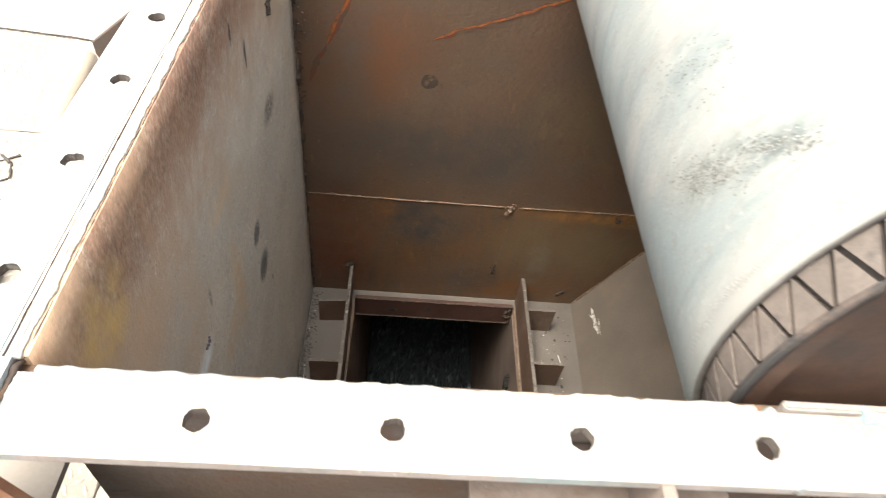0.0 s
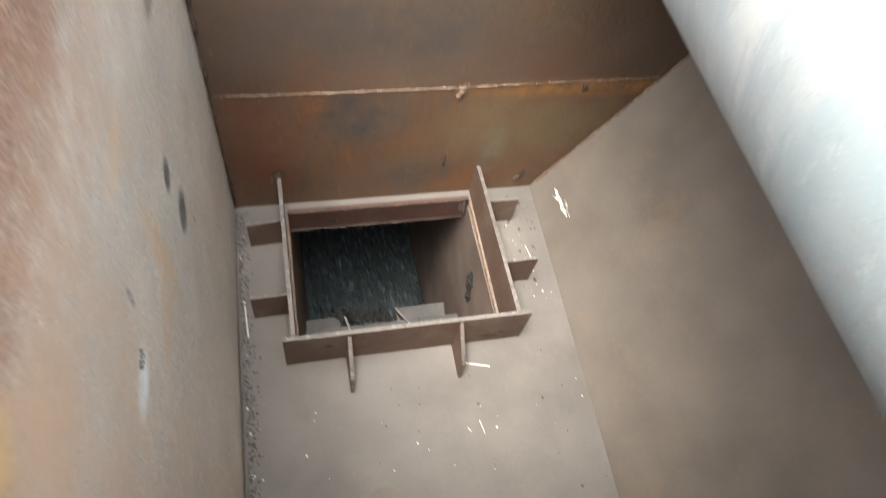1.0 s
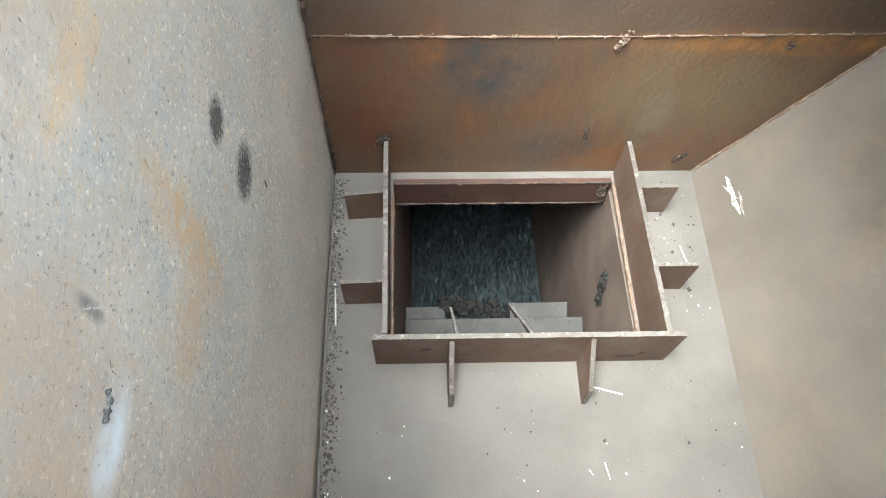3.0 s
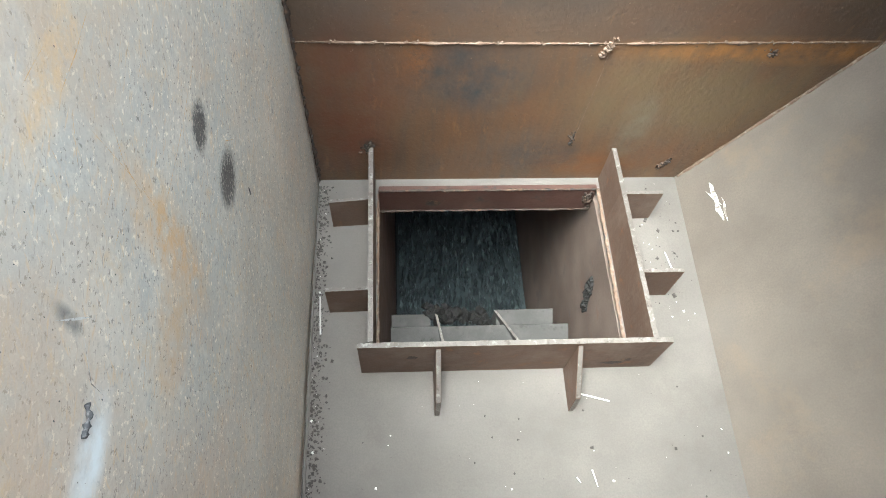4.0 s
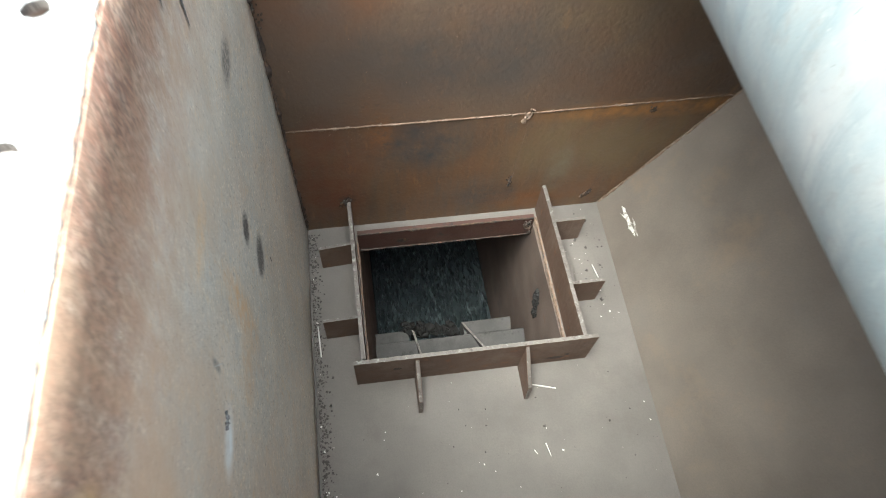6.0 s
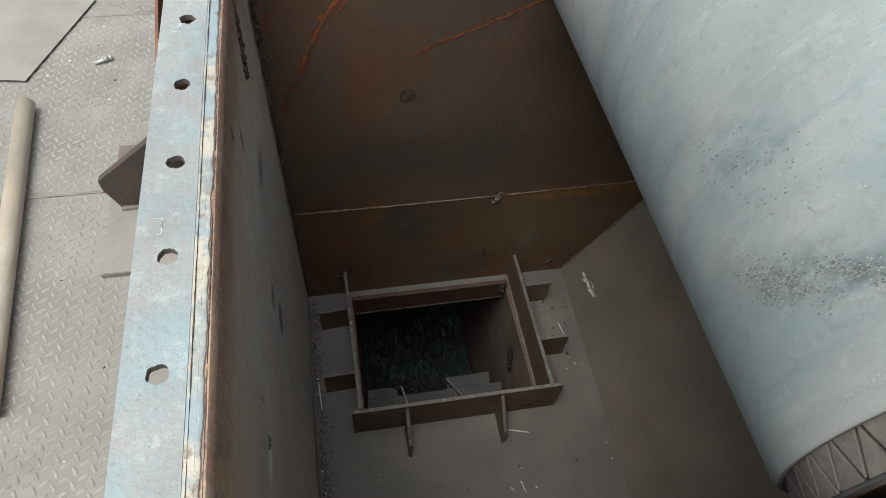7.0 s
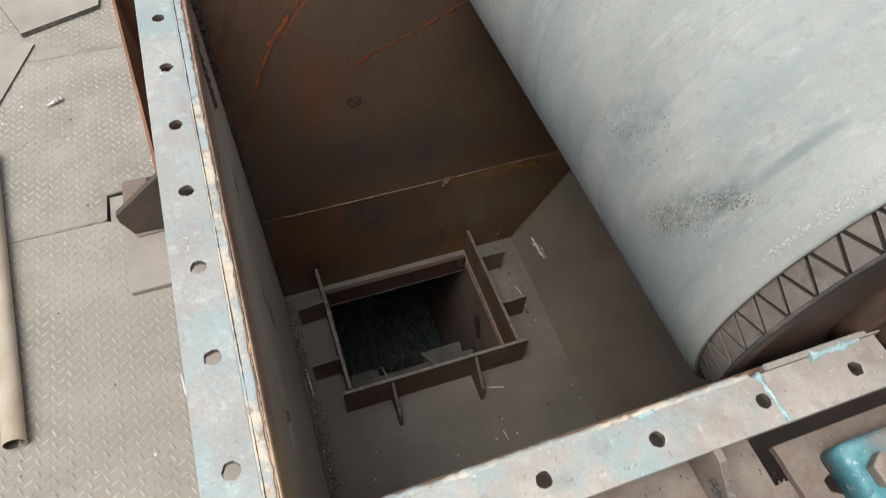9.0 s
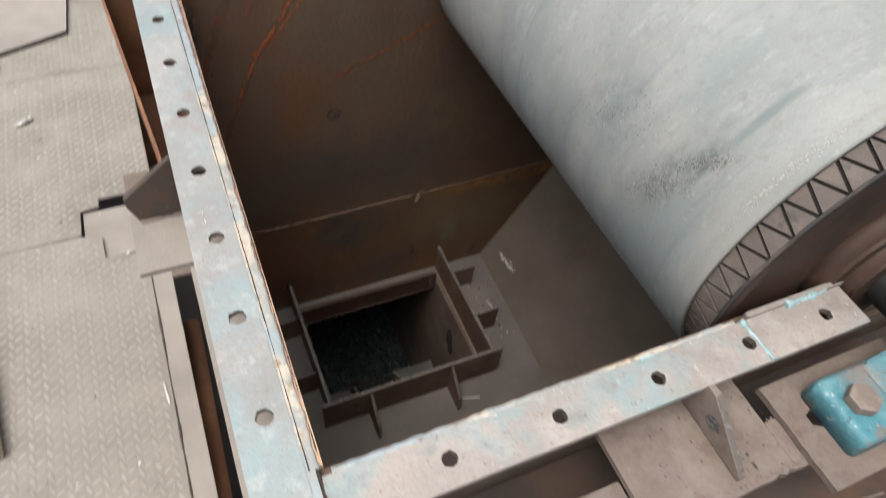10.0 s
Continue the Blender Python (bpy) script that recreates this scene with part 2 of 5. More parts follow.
M_BAFFLE = material("grey_baffle_steel", (0.084, 0.078, 0.074), [((0.123, 0.114, 0.109), 9, 0.46, 0.66, 0.6, ONE), ((0.034, 0.030, 0.028), 30, 0.58, 0.68, 0.6, ONE)], rough=0.7, bump=0.4)
M_RUSTDIM = material("red_rust", (0.15, 0.046, 0.024), [((0.085, 0.055, 0.038), 45, 0.42, 0.55, 1.0, ONE)], rough=0.9)
M_BURN = material("burnt_steel", (0.075, 0.072, 0.074), [((0.20, 0.19, 0.185), 170, 0.5, 0.6, 0.85, ONE)], rough=0.8, bump=1.0)
M_SCRATCH = material("rust_scratch", (0.64, 0.40, 0.18), [((0.46, 0.44, 0.40), 70, 0.46, 0.60, 1.0, ONE)], rough=0.9)
M_RIM = material("rubber_rim", (0.05, 0.046, 0.045), [((0.16, 0.12, 0.10), 14, 0.54, 0.68, 0.7, ONE)], rough=0.75)
BELT_STAINS = [((0.135, 0.14, 0.125), (0.690, 0.272, 0.075), (0.09, 0.042, 0.085), 0.7, 70), ((0.10, 0.12, 0.12), (0.713, 0.234, 0.147), (0.055, 0.022, 0.055), 0.9, 60), ((0.30, 0.29, 0.27), (0.75, 0.115, 0.1), (0.6, 0.06, 0.5), 0.9, 3), ((0.17, 0.195, 0.195), (0.769, 0.222, 0.235), (0.10, 0.012, 0.09), 1.2, 14), ((0.18, 0.205, 0.205), (0.695, 0.43, 0.11), (0.11, 0.09, 0.11), 0.8, 30), ((0.17, 0.195, 0.195), (0.84, 0.56, 0.30), (0.16, 0.09, 0.1), 0.6, 26)]
M_BELT = material("worn_rubber", (0.279, 0.288, 0.276), [((0.219, 0.256, 0.260), 4.0, 0.45, 0.60, 0.7, (0.7, 1.3, 0.7)), ((0.344, 0.327, 0.307), 3.0, 0.50, 0.66, 0.7, (0.8, 1.2, 0.8)), ((0.158, 0.186, 0.191), 9, 0.57, 0.67, 0.5, (0.25, 2.3, 0.25)), ((0.186, 0.214, 0.219), 13, 0.57, 0.66, 0.5, (0.6, 1.5, 0.6)), ((0.409, 0.409, 0.395), 16, 0.56, 0.68, 0.4, (0.6, 1.6, 0.6)), ((0.205, 0.191, 0.172), 45, 0.55, 0.66, 0.45, ONE), ((0.391, 0.372, 0.344), 70, 0.58, 0.68, 0.4, ONE), ((0.102, 0.107, 0.102), 120, 0.64, 0.72, 0.5, (0.5, 1.6, 0.5)), ((0.521, 0.512, 0.493), 160, 0.67, 0.74, 0.5, ONE)], rough=0.5, grain=300, bump=0.5, stretch=(0.7, 1.4, 0.7), patches=BELT_STAINS)
M_BELTEDGE = material("rubber_edge", (0.17, 0.16, 0.15), [((0.3, 0.28, 0.26), 20, 0.5, 0.7, 0.6, ONE)], rough=0.7)
M_BELTSCAR = material("torn_rubber", (0.13, 0.132, 0.122), [((0.22, 0.21, 0.19), 90, 0.5, 0.6, 0.7, ONE)], rough=0.8)
M_SCUFF = material("scuffed_rubber", (0.38, 0.37, 0.35), [((0.3, 0.3, 0.29), 90, 0.5, 0.6, 0.7, ONE)], rough=0.7)
M_LAG = material("lagging_rubber", (0.13, 0.108, 0.095), [((0.23, 0.19, 0.165), 12, 0.48, 0.68, 0.65, ONE), ((0.055, 0.05, 0.05), 25, 0.54, 0.68, 0.75, ONE), ((0.36, 0.34, 0.32), 120, 0.66, 0.73, 0.5, ONE)], rough=0.7, bump=0.5)
M_GROOVE = material("groove_rubber", (0.10, 0.085, 0.075), [((0.13, 0.115, 0.105), 60, 0.5, 0.65, 0.7, ONE)], rough=0.85)
M_DRUM = material("rusty_drum", (0.060, 0.034, 0.024), [((0.11, 0.062, 0.042), 5, 0.5, 0.7, 0.6, ONE), ((0.022, 0.021, 0.02), 8, 0.50, 0.66, 0.75, ONE)], rough=0.65, bump=0.4)
M_SHAFT = material("greasy_shaft", (0.05, 0.048, 0.046), [((0.14, 0.11, 0.09), 9, 0.55, 0.7, 0.6, ONE)], rough=0.4, metal=0.5)
M_BLUE = material("blue_paint", (0.075, 0.205, 0.245), [((0.19, 0.35, 0.385), 12, 0.46, 0.62, 0.75, ONE), ((0.17, 0.14, 0.125), 15, 0.56, 0.62, 0.85, ONE), ((0.52, 0.53, 0.52), 80, 0.61, 0.68, 0.75, ONE), ((0.04, 0.05, 0.055), 55, 0.60, 0.67, 0.7, ONE)], rough=0.5, bump=0.7, patches=[((0.20, 0.168, 0.15), (0.85, -0.105, -0.034), (0.05, 0.06, 0.03), 1.0, 25)])
M_BOLT = material("dusty_bolt", (0.24, 0.19, 0.16), [((0.36, 0.31, 0.27), 40, 0.5, 0.7, 0.6, ONE)], rough=0.6, metal=0.3)
M_PLATE = material("dusty_plate", (0.165, 0.128, 0.108), [((0.235, 0.195, 0.17), 7, 0.46, 0.64, 0.7, ONE), ((0.10, 0.062, 0.042), 11, 0.54, 0.68, 0.7, ONE), ((0.36, 0.33, 0.305), 110, 0.66, 0.74, 0.6, ONE), ((0.06, 0.05, 0.044), 80, 0.62, 0.71, 0.6, ONE)], rough=0.8, grain=200, bump=0.7)
M_DECK = material("dusty_chequer_plate", (0.246, 0.222, 0.194), [((0.285, 0.257, 0.226), 2.5, 0.45, 0.68, 0.6, ONE), ((0.185, 0.165, 0.143), 9, 0.55, 0.72, 0.4, ONE), ((0.525, 0.488, 0.451), 150, 0.74, 0.79, 0.7, ONE), ((0.145, 0.118, 0.101), 110, 0.72, 0.78, 0.6, ONE)], rough=0.8, grain=260, bump=0.15)
M_TREAD = material("tread_lug", (0.272, 0.247, 0.218), [((0.363, 0.331, 0.296), 40, 0.46, 0.64, 0.7, ONE)], rough=0.6, grain=260)
M_SHEET = material("plain_sheet", (0.280, 0.249, 0.222), [((0.323, 0.291, 0.262), 2.0, 0.45, 0.68, 0.6, ONE), ((0.241, 0.211, 0.189), 6, 0.60, 0.74, 0.4, ONE), ((0.172, 0.146, 0.129), 110, 0.70, 0.77, 0.5, ONE)], rough=0.8)
M_SHEETEDGE = material("sheet_edge", (0.09, 0.08, 0.075), [((0.2, 0.17, 0.15), 40, 0.5, 0.6, 0.7, ONE)], rough=0.8)
M_PIPE = material("dusty_pipe", (0.40, 0.33, 0.25), [((0.31, 0.235, 0.175), 8, 0.53, 0.7, 0.55, (1, 0.3, 1)), ((0.48, 0.43, 0.38), 12, 0.5, 0.7, 0.6, (1, 0.3, 1)), ((0.16, 0.12, 0.10), 90, 0.66, 0.74, 0.5, ONE)], rough=0.65, bump=0.4)
M_GUSSET = material("dark_gusset", (0.075, 0.058, 0.049), [((0.16, 0.075, 0.04), 6, 0.5, 0.66, 0.6, ONE), ((0.05, 0.047, 0.045), 12, 0.5, 0.64, 0.6, ONE), ((0.22, 0.19, 0.165), 60, 0.62, 0.7, 0.5, ONE)], rough=0.7, bump=0.5)
M_BEAM = material("rusty_beam", (0.20, 0.095, 0.055), [((0.32, 0.17, 0.09), 5, 0.5, 0.68, 0.7, ONE), ((0.07, 0.05, 0.04), 9, 0.58, 0.7, 0.7, ONE)], rough=0.8)
M_COAL = material("coal", (0.026, 0.033, 0.035), [((0.05, 0.062, 0.066), 40, 0.5, 0.7, 0.7, ONE)], rough=0.36, grain=300, bump=0.5)
# a random share of lumps is paler: glints painted into the coal's colour
_nt = M_COAL.node_tree
_geo, _ramp, _mix = _nt.nodes.new("ShaderNodeNewGeometry"), _nt.nodes.new("ShaderNodeMapRange"), _nt.nodes.new("ShaderNodeMix")
_ramp.inputs["From Min"].default_value, _ramp.inputs["From Max"].default_value = 0.74, 1.0
_mix.data_type = "RGBA"
_mix.inputs["B"].default_value = (0.15, 0.18, 0.18, 1)
_old = _nt.nodes["Principled BSDF"].inputs["Base Color"].links[0].from_socket
_nt.links.new(_geo.outputs["Random Per Island"], _ramp.inputs["Value"])
_nt.links.new(_ramp.outputs[0], _mix.inputs["Factor"])
_nt.links.new(_old, _mix.inputs["A"])
_nt.links.new(_mix.outputs["Result"], _nt.nodes["Principled BSDF"].inputs["Base Color"])
M_CHUTE = material("brown_chute_steel", (0.158, 0.116, 0.094), [((0.210, 0.165, 0.139), 5, 0.46, 0.68, 0.6, ONE), ((0.098, 0.086, 0.081), 9, 0.56, 0.70, 0.6, ONE), ((0.180, 0.090, 0.053), 14, 0.58, 0.70, 0.4, ONE)], rough=0.75, bump=0.35)
M_COALCAKE = material("caked_coal", (0.018, 0.016, 0.015), [((0.035, 0.024, 0.018), 40, 0.58, 0.68, 0.5, ONE)], rough=0.8, bump=1.0)
M_RUBBERBLACK = material("black_rubber", (0.03, 0.03, 0.03), rough=0.7)
M_DEBRIS = material("pale_chip", (0.60, 0.57, 0.53), rough=0.7)
M_GRIT = material("dark_grit", (0.065, 0.055, 0.05), rough=0.9)
M_CHALK = material("chalk_mark", (0.62, 0.60, 0.57), [((0.2, 0.165, 0.14), 90, 0.48, 0.56, 0.9, ONE)], rough=0.95)
M_STEELNEW = material("bright_steel", (0.55, 0.53, 0.50), [((0.3, 0.27, 0.24), 60, 0.55, 0.68, 0.6, ONE)], rough=0.4, metal=0.6)
M_OUTER = material("weathered_outer_steel", (0.20, 0.150, 0.118), [((0.25, 0.225, 0.20), 6, 0.48, 0.66, 0.7, (1, 1, 1.6)), ((0.20, 0.095, 0.055), 9, 0.54, 0.68, 0.7, ONE), ((0.09, 0.085, 0.08), 16, 0.58, 0.68, 0.6, (0.5, 1, 1.5)), ((0.36, 0.30, 0.24), 60, 0.64, 0.72, 0.5, ONE)], rough=0.7, bump=0.8)
M_GROUND = material("dark_ground", (0.11, 0.10, 0.09), [((0.16, 0.145, 0.13), 1.5, 0.45, 0.7, 0.6, ONE)], rough=0.95, grain=60)


# ---- building helpers ----
def world_of(ob):
    v = Vector((0, 0, 0))
    while ob:
        v += ob.location
        ob = ob.parent
    return v


def mesh_of(name, bm, mats):
    me = bpy.data.meshes.new(name)
    bm.to_mesh(me)
    bm.free()
    for m in mats if isinstance(mats, (list, tuple)) else [mats]:
        me.materials.append(m)
    return me


def part(name, bm, mats, parent, label=""):
    """One mesh, given in world places, under a thing or a part."""
    off = world_of(parent)
    for v in bm.verts:
        v.co -= off
    ob = new(name, mesh_of(name, bm, mats))
    ob.parent = parent
    return tagged(ob, label)


def thing(name, base, label, category, group=""):
    ob = new(name)
    ob.location = base
    ob.empty_display_size = 0.05
    return tagged(ob, label, category, group)


def solo(name, bm, mats, label, category, group="", kind=""):
    """A thing of one mesh, given in world places; its origin goes to the middle of its base."""
    lo = Vector([min(v.co[i] for v in bm.verts) for i in range(3)])
    hi = Vector([max(v.co[i] for v in bm.verts) for i in range(3)])
    base = Vector(((lo.x + hi.x) / 2, (lo.y + hi.y) / 2, lo.z))
    for v in bm.verts:
        v.co -= base
    ob = new(name, mesh_of(name, bm, mats))
    ob.location = base
    return tagged(ob, label, category, group, kind)


def box(bm, x0, x1, y0, y1, z0, z1, bevel=0.0, mat=0):
    r = bmesh.ops.create_cube(bm, size=1, matrix=Matrix.LocRotScale(((x0 + x1) / 2, (y0 + y1) / 2, (z0 + z1) / 2), None, (x1 - x0, y1 - y0, z1 - z0)))
    fs = list({f for v in r["verts"] for f in v.link_faces})
    for f in fs:
        f.material_index = mat
    if bevel:
        es = list({e for f in fs for e in f.edges})
        bmesh.ops.bevel(bm, geom=es, offset=bevel, segments=2, affect="EDGES")
    return bm


def boxed(*a, **k):
    return box(bmesh.new(), *a, **k)


def prism(bm, outline, axis, a, b, mat=0):
    """A flat outline in the two other axes, given thickness from a to b along axis."""
    def put(p, d):
        p = list(p)
        p.insert("xyz".index(axis), d)
        return bm.verts.new(p)
    lo, hi = [put(p, a) for p in outline], [put(p, b) for p in outline]
    fs = [bm.faces.new(lo), bm.faces.new(hi)]
    for i in range(len(lo)):
        j = (i + 1) % len(lo)
        fs.append(bm.faces.new((lo[i], lo[j], hi[j], hi[i])))
    for f in fs:
        f.material_index = mat
    bmesh.ops.recalc_face_normals(bm, faces=fs)
    return bm


def cylinder(bm, centre, axis, radius, length, seg=32, r2=None, mat=0):
    rot = {"x": Euler((0, math.pi / 2, 0)), "y": Euler((-math.pi / 2, 0, 0)), "z": Euler((0, 0, 0))}[axis]
    r = bmesh.ops.create_cone(bm, cap_ends=True, segments=seg, radius1=radius, radius2=radius if r2 is None else r2, depth=length, matrix=Matrix.LocRotScale(centre, rot, None))
    for f in {f for v in r["verts"] for f in v.link_faces}:
        f.material_index = mat
        f.smooth = len(f.verts) == 4
    return bm


def weld(bm, points, radius, wob=0.4, step=0.006, seed=0, sides=6, mat=0):
    """A ragged bead along a line of points."""
    pts = [Vector(p) for p in points]
    line = []
    for a, b in zip(pts, pts[1:]):
        k = max(1, int((b - a).length / step))
        line += [a.lerp(b, i / k) for i in range(k)]
    line.append(pts[-1])
    rings = []
    for i, p in enumerate(line):
        d = (line[min(i + 1, len(line) - 1)] - line[max(i - 1, 0)]).normalized()
        u = d.orthogonal().normalized()
        w = d.cross(u)
        n1 = noise.noise(Vector((i * 0.35, seed * 7.7, 0.0)))
        n2 = noise.noise(Vector((i * 0.09, seed * 3.3, 5.0)))
        r = radius * max(0.25, 1 + wob * (n1 + n2) + 0.45 * wob * noise.noise(Vector((i * 1.7, seed * 1.3, 8.0))))
        off = u * radius * wob * 0.6 * noise.noise(Vector((i * 0.2, 2.0, seed))) + w * radius * wob * 0.6 * noise.noise(Vector((i * 0.2, 9.0, seed)))
        ring = []
        for s in range(sides):
            a = 2 * math.pi * s / sides
            k = 1 + 0.75 * wob * noise.noise(Vector((i * 0.8, s * 1.9, seed)))
            ring.append(bm.verts.new(p + off + (u * math.cos(a) + w * math.sin(a)) * r * k))
        rings.append(ring)
    for r0, r1 in zip(rings, rings[1:]):
        for s in range(sides):
            f = bm.faces.new((r0[s], r0[(s + 1) % sides], r1[(s + 1) % sides], r1[s]))
            f.material_index, f.smooth = mat, True
    bm.faces.new(rings[0][::-1]).material_index = mat
    bm.faces.new(rings[-1]).material_index = mat
    return bm


def crust(bm, points, spread, size, count, seed=0, mat=0):
    """A crumbly line of many small broken lumps."""
    rnd = random.Random(seed)
    pts = [Vector(p) for p in points]
    for _ in range(count):
        k = rnd.randrange(len(pts) - 1)
        c = pts[k].lerp(pts[k + 1], rnd.random()) + Vector([rnd.gauss(0, d) for d in spread])
        r = size * rnd.uniform(0.4, 1.5)
        made = bmesh.ops.create_icosphere(bm, subdivisions=1, radius=r, matrix=Matrix.Translation(c))
        for v in made["verts"]:
            v.co += Vector([rnd.gauss(0, r * 0.22) for _ in range(3)])
    return bm


def ragged_bar(bm, p0, p1, thick, z0, z1, rag=0.0025, seed=0, z1b=None):
    """An upright flat bar from p0 to p1 in plan: plain sides (slot 0) and a flame-cut, uneven top edge (slot 1)."""
    a, b = Vector((*p0, 0)), Vector((*p1, 0))
    d = (b - a).normalized()
    side = Vector((-d.y, d.x, 0)) * thick / 2
    k = max(2, int((b - a).length / 0.008))
    prev = None
    first = None
    for i in range(k + 1):
        t = i / k
        c = a.lerp(b, t)
        zt = z1 + ((z1b if z1b is not None else z1) - z1) * t + rag * noise.noise(Vector((i * 0.45, seed * 5.0, 1.0)))
        wl = side * (1 + 0.12 * noise.noise(Vector((i * 0.6, seed, 4.0))))
        ring = [bm.verts.new((c.x - side.x, c.y - side.y, z0)), bm.verts.new((c.x - wl.x, c.y - wl.y, zt)), bm.verts.new((c.x + wl.x, c.y + wl.y, zt + rag * 0.5 * noise.noise(Vector((i * 0.7, 3.0, seed))))), bm.verts.new((c.x + side.x, c.y + side.y, z0))]
        if prev:
            for s, mi in ((0, 0), (1, 1), (2, 0), (3, 0)):
                f = bm.faces.new((prev[s], prev[(s + 1) % 4], ring[(s + 1) % 4], ring[s]))
                f.material_index = mi
        first = first or ring
        prev = ring
    bm.faces.new(first).material_index = 1
    bm.faces.new(prev[::-1]).material_index = 1
    bmesh.ops.recalc_face_normals(bm, faces=bm.faces[:])
    return bm


def ribbon(bm, points, width, plane, level, seed=0, mat=0, thick=0.0012):
    """A ragged streak, almost flat, on the plane axis = level; points in the other two axes."""
    pts = [Vector(p) for p in points]
    line = []
    for a, b in zip(pts, pts[1:]):
        k = max(2, int((b - a).length / 0.008))
        line += [a.lerp(b, i / k) for i in range(k)]
    line.append(pts[-1])
    L, R = [], []
    ax = "xyz".index(plane)
    for i, p in enumerate(line):
        d = (line[min(i + 1, len(line) - 1)] - line[max(i - 1, 0)]).normalized()
        nrm = Vector((-d.y, d.x))
        e = min(1, i / 3, (len(line) - 1 - i) / 3) * 0.9 + 0.1
        wob = noise.noise(Vector((i * 0.25, seed * 4.0, 0))) * width * 0.9
        hw = width * e * (0.55 + 0.75 * abs(noise.noise(Vector((i * 0.33, seed, 7.0)))))
        for lst, s in ((L, 1), (R, -1)):
            q = list(p + nrm * (wob + s * hw))
            q.insert(ax, level)
            lst.append(bm.verts.new(q))
    for i in range(len(line) - 1):
        bm.faces.new((L[i], L[i + 1], R[i + 1], R[i])).material_index = mat
    return bm


def blot(bm, cu, cv, ru, rv, plane, level, seed=0, sides=22, rag=0.18, mat=0):
    """A ragged oval mark on the plane axis = level."""
    ax = "xyz".index(plane)
    vs = []
    for s in range(sides):
        a = 2 * math.pi * s / sides
        k = 1 + rag * noise.noise(Vector((math.cos(a) * 2, math.sin(a) * 2, seed * 3.1)))
        q = [cu + ru * k * math.cos(a), cv + rv * k * math.sin(a)]
        q.insert(ax, level)
        vs.append(bm.verts.new(q))
    bm.faces.new(vs).material_index = mat
    return bm


def plate_with_holes(bm, x0, x1, y0, y1, z0, z1, holes, along, radius, seed=0):
    """A flat bar with ragged round holes right through it; holes: places along the bar, on its middle line given with each."""
    for h0 in [None]:
        cuts = sorted(holes)
        lo, hi = (x0, x1) if along == "x" else (y0, y1)
        w0, w1 = (y0, y1) if along == "x" else (x0, x1)
        ends = [lo] + [(a[0] + b[0]) / 2 for a, b in zip(cuts, cuts[1:])] + [hi]
        for (c, w), a, b in zip(cuts, ends, ends[1:]):
            n = 28
            top_o, top_i, bot_o, bot_i = [], [], [], []
            for s in range(n):
                ang = 2 * math.pi * (s + 0.5) / n
                ca, sa = math.cos(ang), math.sin(ang)
                ex = (b - c) / ca if ca > 0 else (a - c) / ca
                ey = (w1 - w) / sa if sa > 0 else (w0 - w) / sa
                k = min(ex, ey)
                r = radius * (1.04 + 0.16 * noise.noise(Vector((ca * 1.7 + c * 40, sa * 1.7, seed))) + 0.10 * noise.noise(Vector((ca * 6 + c * 90, sa * 6, seed))))
                po, pi = (c + ca * k, w + sa * k), (c + ca * r, w + sa * r)
                for lst, p, z in ((top_o, po, z1), (top_i, pi, z1), (bot_o, po, z0), (bot_i, pi, z0)):
                    q = p if along == "x" else (p[1], p[0])
                    lst.append(bm.verts.new((*q, z)))
            corner = {}
            for z in (z0, z1):
                for ca, cb in ((a, w0), (a, w1), (b, w0), (b, w1)):
                    q = (ca, cb) if along == "x" else (cb, ca)
                    corner[(z, ca, cb)] = bm.verts.new((*q, z))

            def side_of(s):
                ang = 2 * math.pi * (s + 0.5) / n
                ca, sa = math.cos(ang), math.sin(ang)
                ex = (b - c) / ca if ca > 0 else (a - c) / ca
                ey = (w1 - w) / sa if sa > 0 else (w0 - w) / sa
                return ("a", b if ca > 0 else a) if ex < ey else ("w", w1 if sa > 0 else w0)
            for s in range(n):
                j = (s + 1) % n
                sa_, sb_ = side_of(s), side_of(j)
                for z, O, I in ((z1, top_o, top_i), (z0, bot_o, bot_i)):
                    ring = [O[s], O[j], I[j], I[s]]
                    if sa_[0] != sb_[0]:
                        ca = sa_[1] if sa_[0] == "a" else sb_[1]
                        cb = sa_[1] if sa_[0] == "w" else sb_[1]
                        ring = [O[s], corner[(z, ca, cb)], O[j], I[j], I[s]]
                    bm.faces.new(ring)
                f = bm.faces.new((top_i[s], top_i[j], bot_i[j], bot_i[s]))
                f.material_index = 1
                if sa_[0] == sb_[0]:
                    if sa_[0] == "w":
                        bm.faces.new((top_o[s], top_o[j], bot_o[j], bot_o[s]))
                    elif sa_[1] in (lo, hi):
                        bm.faces.new((top_o[s], top_o[j], bot_o[j], bot_o[s]))
                else:
                    ca = sa_[1] if sa_[0] == "a" else sb_[1]
                    cb = sa_[1] if sa_[0] == "w" else sb_[1]
                    for o, side in ((s, sa_), (j, sb_)):
                        if side[0] == "w" or side[1] in (lo, hi):
                            bm.faces.new((top_o[o], corner[(z1, ca, cb)], corner[(z0, ca, cb)], bot_o[o]))
        bmesh.ops.remove_doubles(bm, verts=bm.verts[:], dist=0.00005)
        bmesh.ops.recalc_face_normals(bm, faces=bm.faces[:])
    return bm


